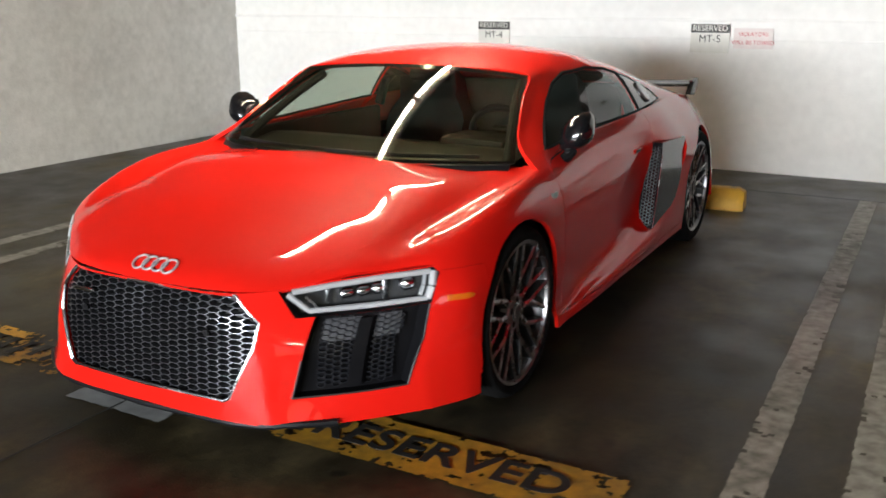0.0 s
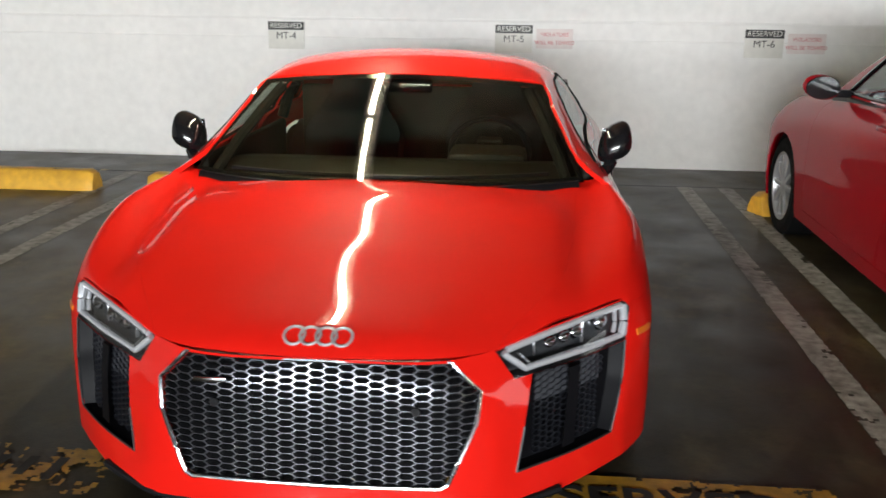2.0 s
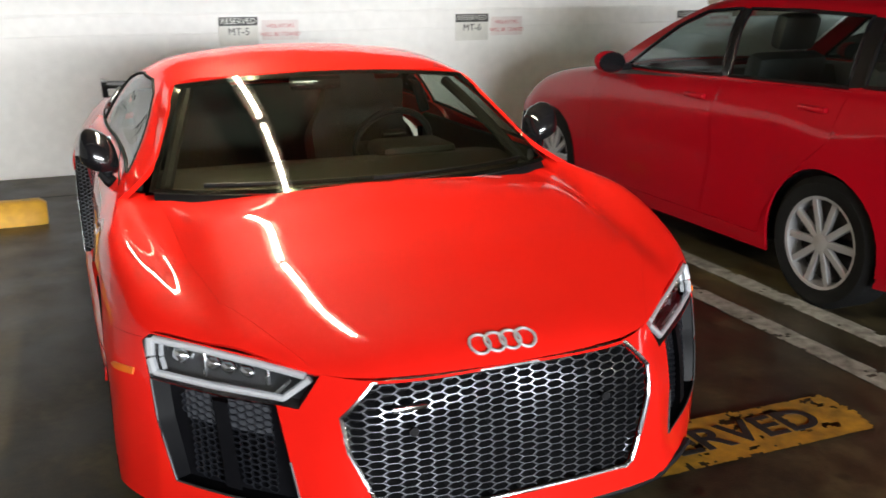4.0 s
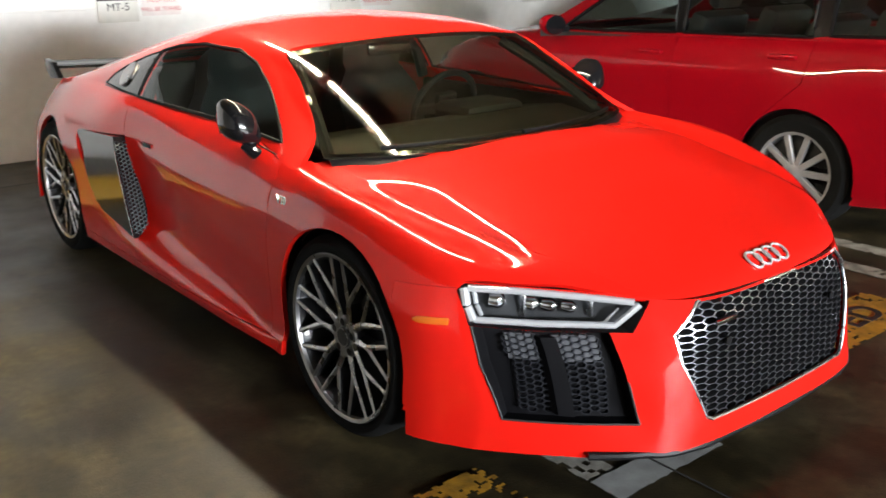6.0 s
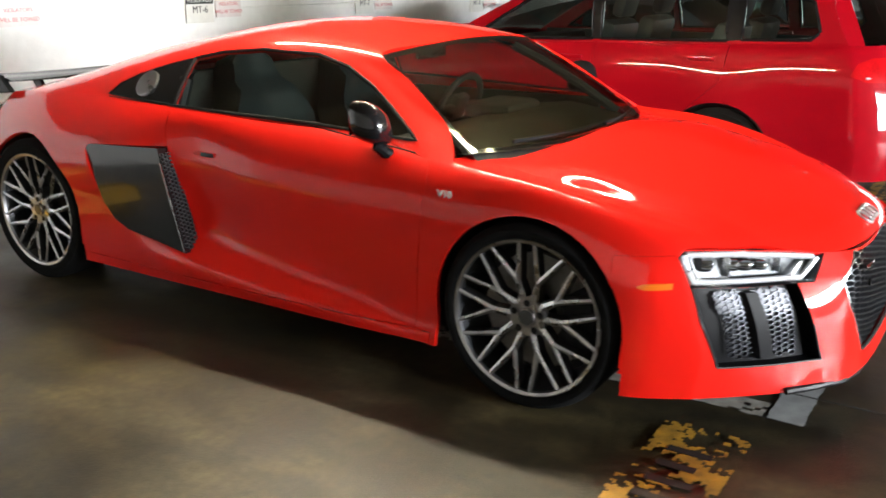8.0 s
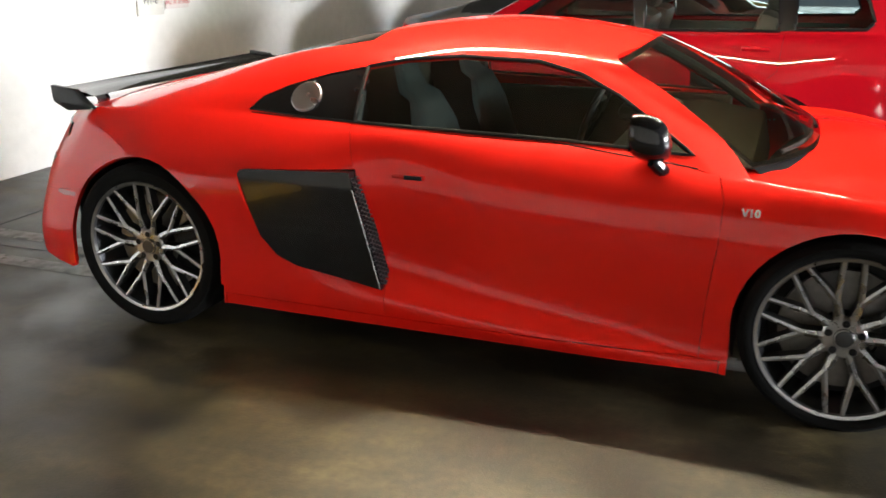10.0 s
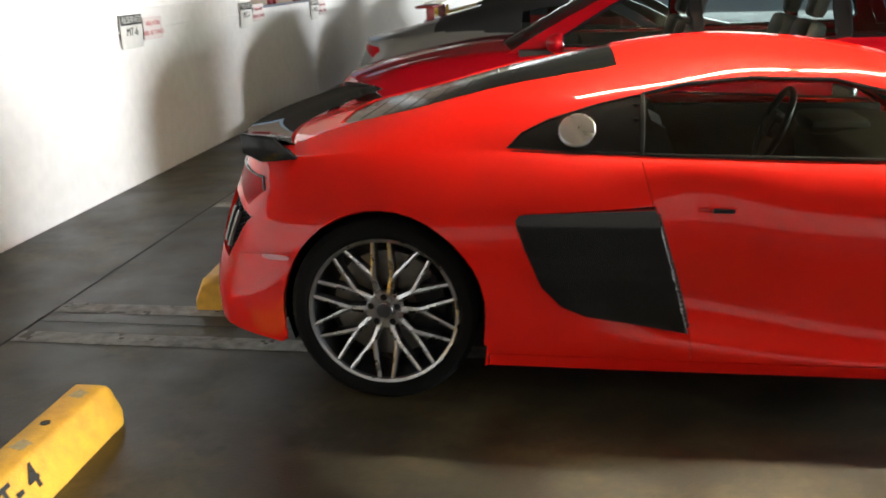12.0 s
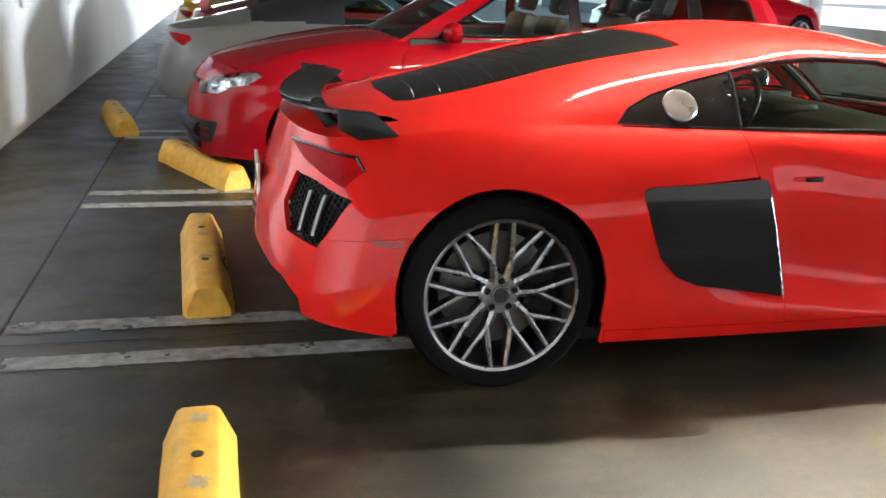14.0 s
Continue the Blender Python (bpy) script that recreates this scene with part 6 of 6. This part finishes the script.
    # hatch frame round the rear window
    for s in (1, -1):
        bm = bmesh.new()
        a = [(.782, 3.33, 1.03), (.735, 3.26, 1.15), (.675, 3.21, 1.29), (.58, 3.22, 1.375)]
        b = [(.735, 3.412, 1.03), (.70, 3.355, 1.15), (.66, 3.30, 1.26), (.60, 3.252, 1.36)]
        va, vb = [[bm.verts.new((s * x, y, z)) for x, y, z in spline(q, 10)] for q in (a, b)]
        for k in range(9):
            bm.faces.new((va[k], va[k + 1], vb[k + 1], vb[k]))
        part("rear_pillar", bm, GOLF_RED, car)
    part("roof_spoiler", prism([(-.56, 3.20), (.56, 3.20), (.54, 3.39), (-.54, 3.39)], 2, 1.385, 1.42, .01), GOLF_RED, car)
    part("grille_bar", tube([at_nose(x, .655, -.006) for x in np.linspace(-.43, .43, 21)], .018, 8), BLACK, car)
    part("lower_grille", tube([at_nose(x, .36, -.004) for x in np.linspace(-.62, .62, 25)], .05, 8), BLACK, car)
    part("lower_grille", tube([at_nose(x, .255, -.004) for x in np.linspace(-.62, .62, 25)], .028, 8), BLACK, car)
    part("rear_lip", tube([at_tail(x, .28, .002) for x in np.linspace(-.68, .68, 25)], .02, 8), CHROME, car)
    inn = bmesh.new()
    box(inn, (-.78, -.45, .2), (.78, 3.35, .32), .02)
    box(inn, (-.55, -.50, .3), (.55, .60, .70), .02)
    part("underbody", inn, BLACK, car)
    part("dashboard", prism([(.55, .70), (.62, .96), (1.0, .98), (1.1, .70)], 0, -.70, .70, .02), DARK_TRIM, car)
    for x in (.38, -.38):
        for y in (1.55, 2.35):
            st = new("seat")
            st.parent = car
            part("seat_cushion", box(bmesh.new(), (x - .25, y - .45, .45), (x + .25, y + .05, .62), .05), DARK_TRIM, st)
            part("seat_back", box(bmesh.new(), (-.24, -.07, 0), (.24, .07, .60), .05, Matrix.Translation((x, y + .05, .55)) @ pose(0, 0, 0, -16, 0, 0)), DARK_TRIM, st)
            part("headrest", box(bmesh.new(), (-.13, -.05, .62), (.13, .05, .82), .04, Matrix.Translation((x, y + .05, .55)) @ pose(0, 0, 0, -16, 0, 0)), DARK_TRIM, st)
    for s in (1, -1):
        part("door_card", box(bmesh.new(), (s * .80 - .02, .6, .35), (s * .80 + .02, 3.1, .985), .01), DARK_TRIM, car)
    car.matrix_world = Matrix.Translation((3.10, 2.97, 0)) @ pose(0, 0, 0, 0, 0, 180)
    return car


build_estate()


# ---- other cars along the row, and across the aisle ----
def far_car(name, label, paint_mat, top_mat, m, scale=(1, 1, 1), wing_on=False):
    car = thing(name, label, "car")
    skin, g, edge = car_skin(BODY, NOSE, TAIL, CABIN, base_line, 70, 44, 0.5)
    for cy, cz, r in ((FRONT_AXLE, R_FRONT, 0.352), (REAR_AXLE, R_REAR, 0.374)):
        hole = cut(skin, ring(cy, cz, r, 24), (1, 2), right_side)
        low = [f for f in skin.faces if abs(f.calc_center_median().y - cy) < r * .99 and f.calc_center_median().z < cz - .02 and f.calc_center_median().x > .7]
        bmesh.ops.delete(skin, geom=list(set(hole) | set(low)), context="FACES")
    win = take(skin, cut(skin, WINDOW, (1, 2), upper))
    top = take(skin, [f for f in skin.faces if f.calc_center_median().z > belt_z(f.calc_center_median().y) + .02 and .5 < f.calc_center_median().y < 2.6])
    lamps = take(skin, cut(skin, TAIL_LAMP, (0, 2), rear))
    heads = take(skin, cut(skin, LAMP, (0, 2), front))
    for name_, bm, m_ in (("tail_lamp", lamps, TAIL_RED), ("headlamp", heads, CHROME), ("side_window", win, GLASS_CABIN)):
        keep(name_, outward(flipped(bm)), m_, car)
        keep(name_, outward(bm), m_, car)
    keep("roof", outward(mirror(top)), top_mat, car)
    keep("windscreen", outward(grid_bm(screen(n=14))), GLASS_REAR, car)
    keep("body_shell", outward(mirror(skin)), paint_mat, car)
    part("underbody", box(bmesh.new(), (-.72, -.7, .16), (.72, 3.1, .45), .02), BLACK, car)
    for s in (1, -1):
        for cy in (FRONT_AXLE, REAR_AXLE):
            wh = plain_wheel(car, .335, .22, .24, 5, ALU)
            wh.matrix_local = Matrix.Translation((s * .93, cy, .335)) @ (pose(0, 0, 0) if s > 0 else pose(0, 0, 0, 0, 0, 180))
    if wing_on:
        part("rear_wing", box(bmesh.new(), (-.80, 3.12, 1.0), (.80, 3.34, 1.03), .008), paint_mat, car)
        for s in (1, -1):
            part("wing_strut", box(bmesh.new(), (s * .5 - .012, 3.15, .82), (s * .5 + .012, 3.25, 1.0), .004), paint_mat, car)
    car.matrix_world = m @ Matrix.Diagonal((*scale, 1))
    return car


SILVER = mat("silver_white_paint", (0.17, 0.17, 0.16), 0.4, 0.1, 0.4, vary=0.05, scale=3)
MAROON = mat("dark_red_paint", (0.22, 0.02, 0.015), 0.4, 0.0, 0.9, vary=0.05, scale=3)
YELLOWCAR = mat("yellow_paint", (0.70, 0.42, 0.02), 0.4, 0.0, 0.9, vary=0.05, scale=3)
SOFTTOP = mat("black_roof_cloth", (0.015, 0.015, 0.017), 0.8, vary=0.2, scale=20, bump=0.1, bscale=300)
far_car("coupe", "pale silver coupe with a black roof, backed up to the wall", SILVER, SOFTTOP, pose(5.55, 0.75, 0), (.95, 1, 1.02))
far_car("convertible", "dark red convertible with a black roof and rear wing", MAROON, SOFTTOP, pose(8.1, 0.6, 0), (1, 1, 1.05), True)
far_car("yellow_coupe", "bright yellow coupe far along the row of stalls", YELLOWCAR, SOFTTOP, pose(10.6, 0.9, 0), (1, 1, 1.0), True)
far_car("red_coupe", "red coupe parked across the aisle", GOLF_RED, GOLF_RED, pose(17.0, -7.0, 0, 0, 0, 180), (1, 1, 1.1))
far_car("dark_coupe", "dark coupe parked across the aisle", mat("dark_grey_paint", (0.03, 0.032, 0.036), 0.4, 0.2, 0.9, vary=0.05), SOFTTOP, pose(20.4, -7.2, 0, 0, 0, 180), (1, 1, 1.1))
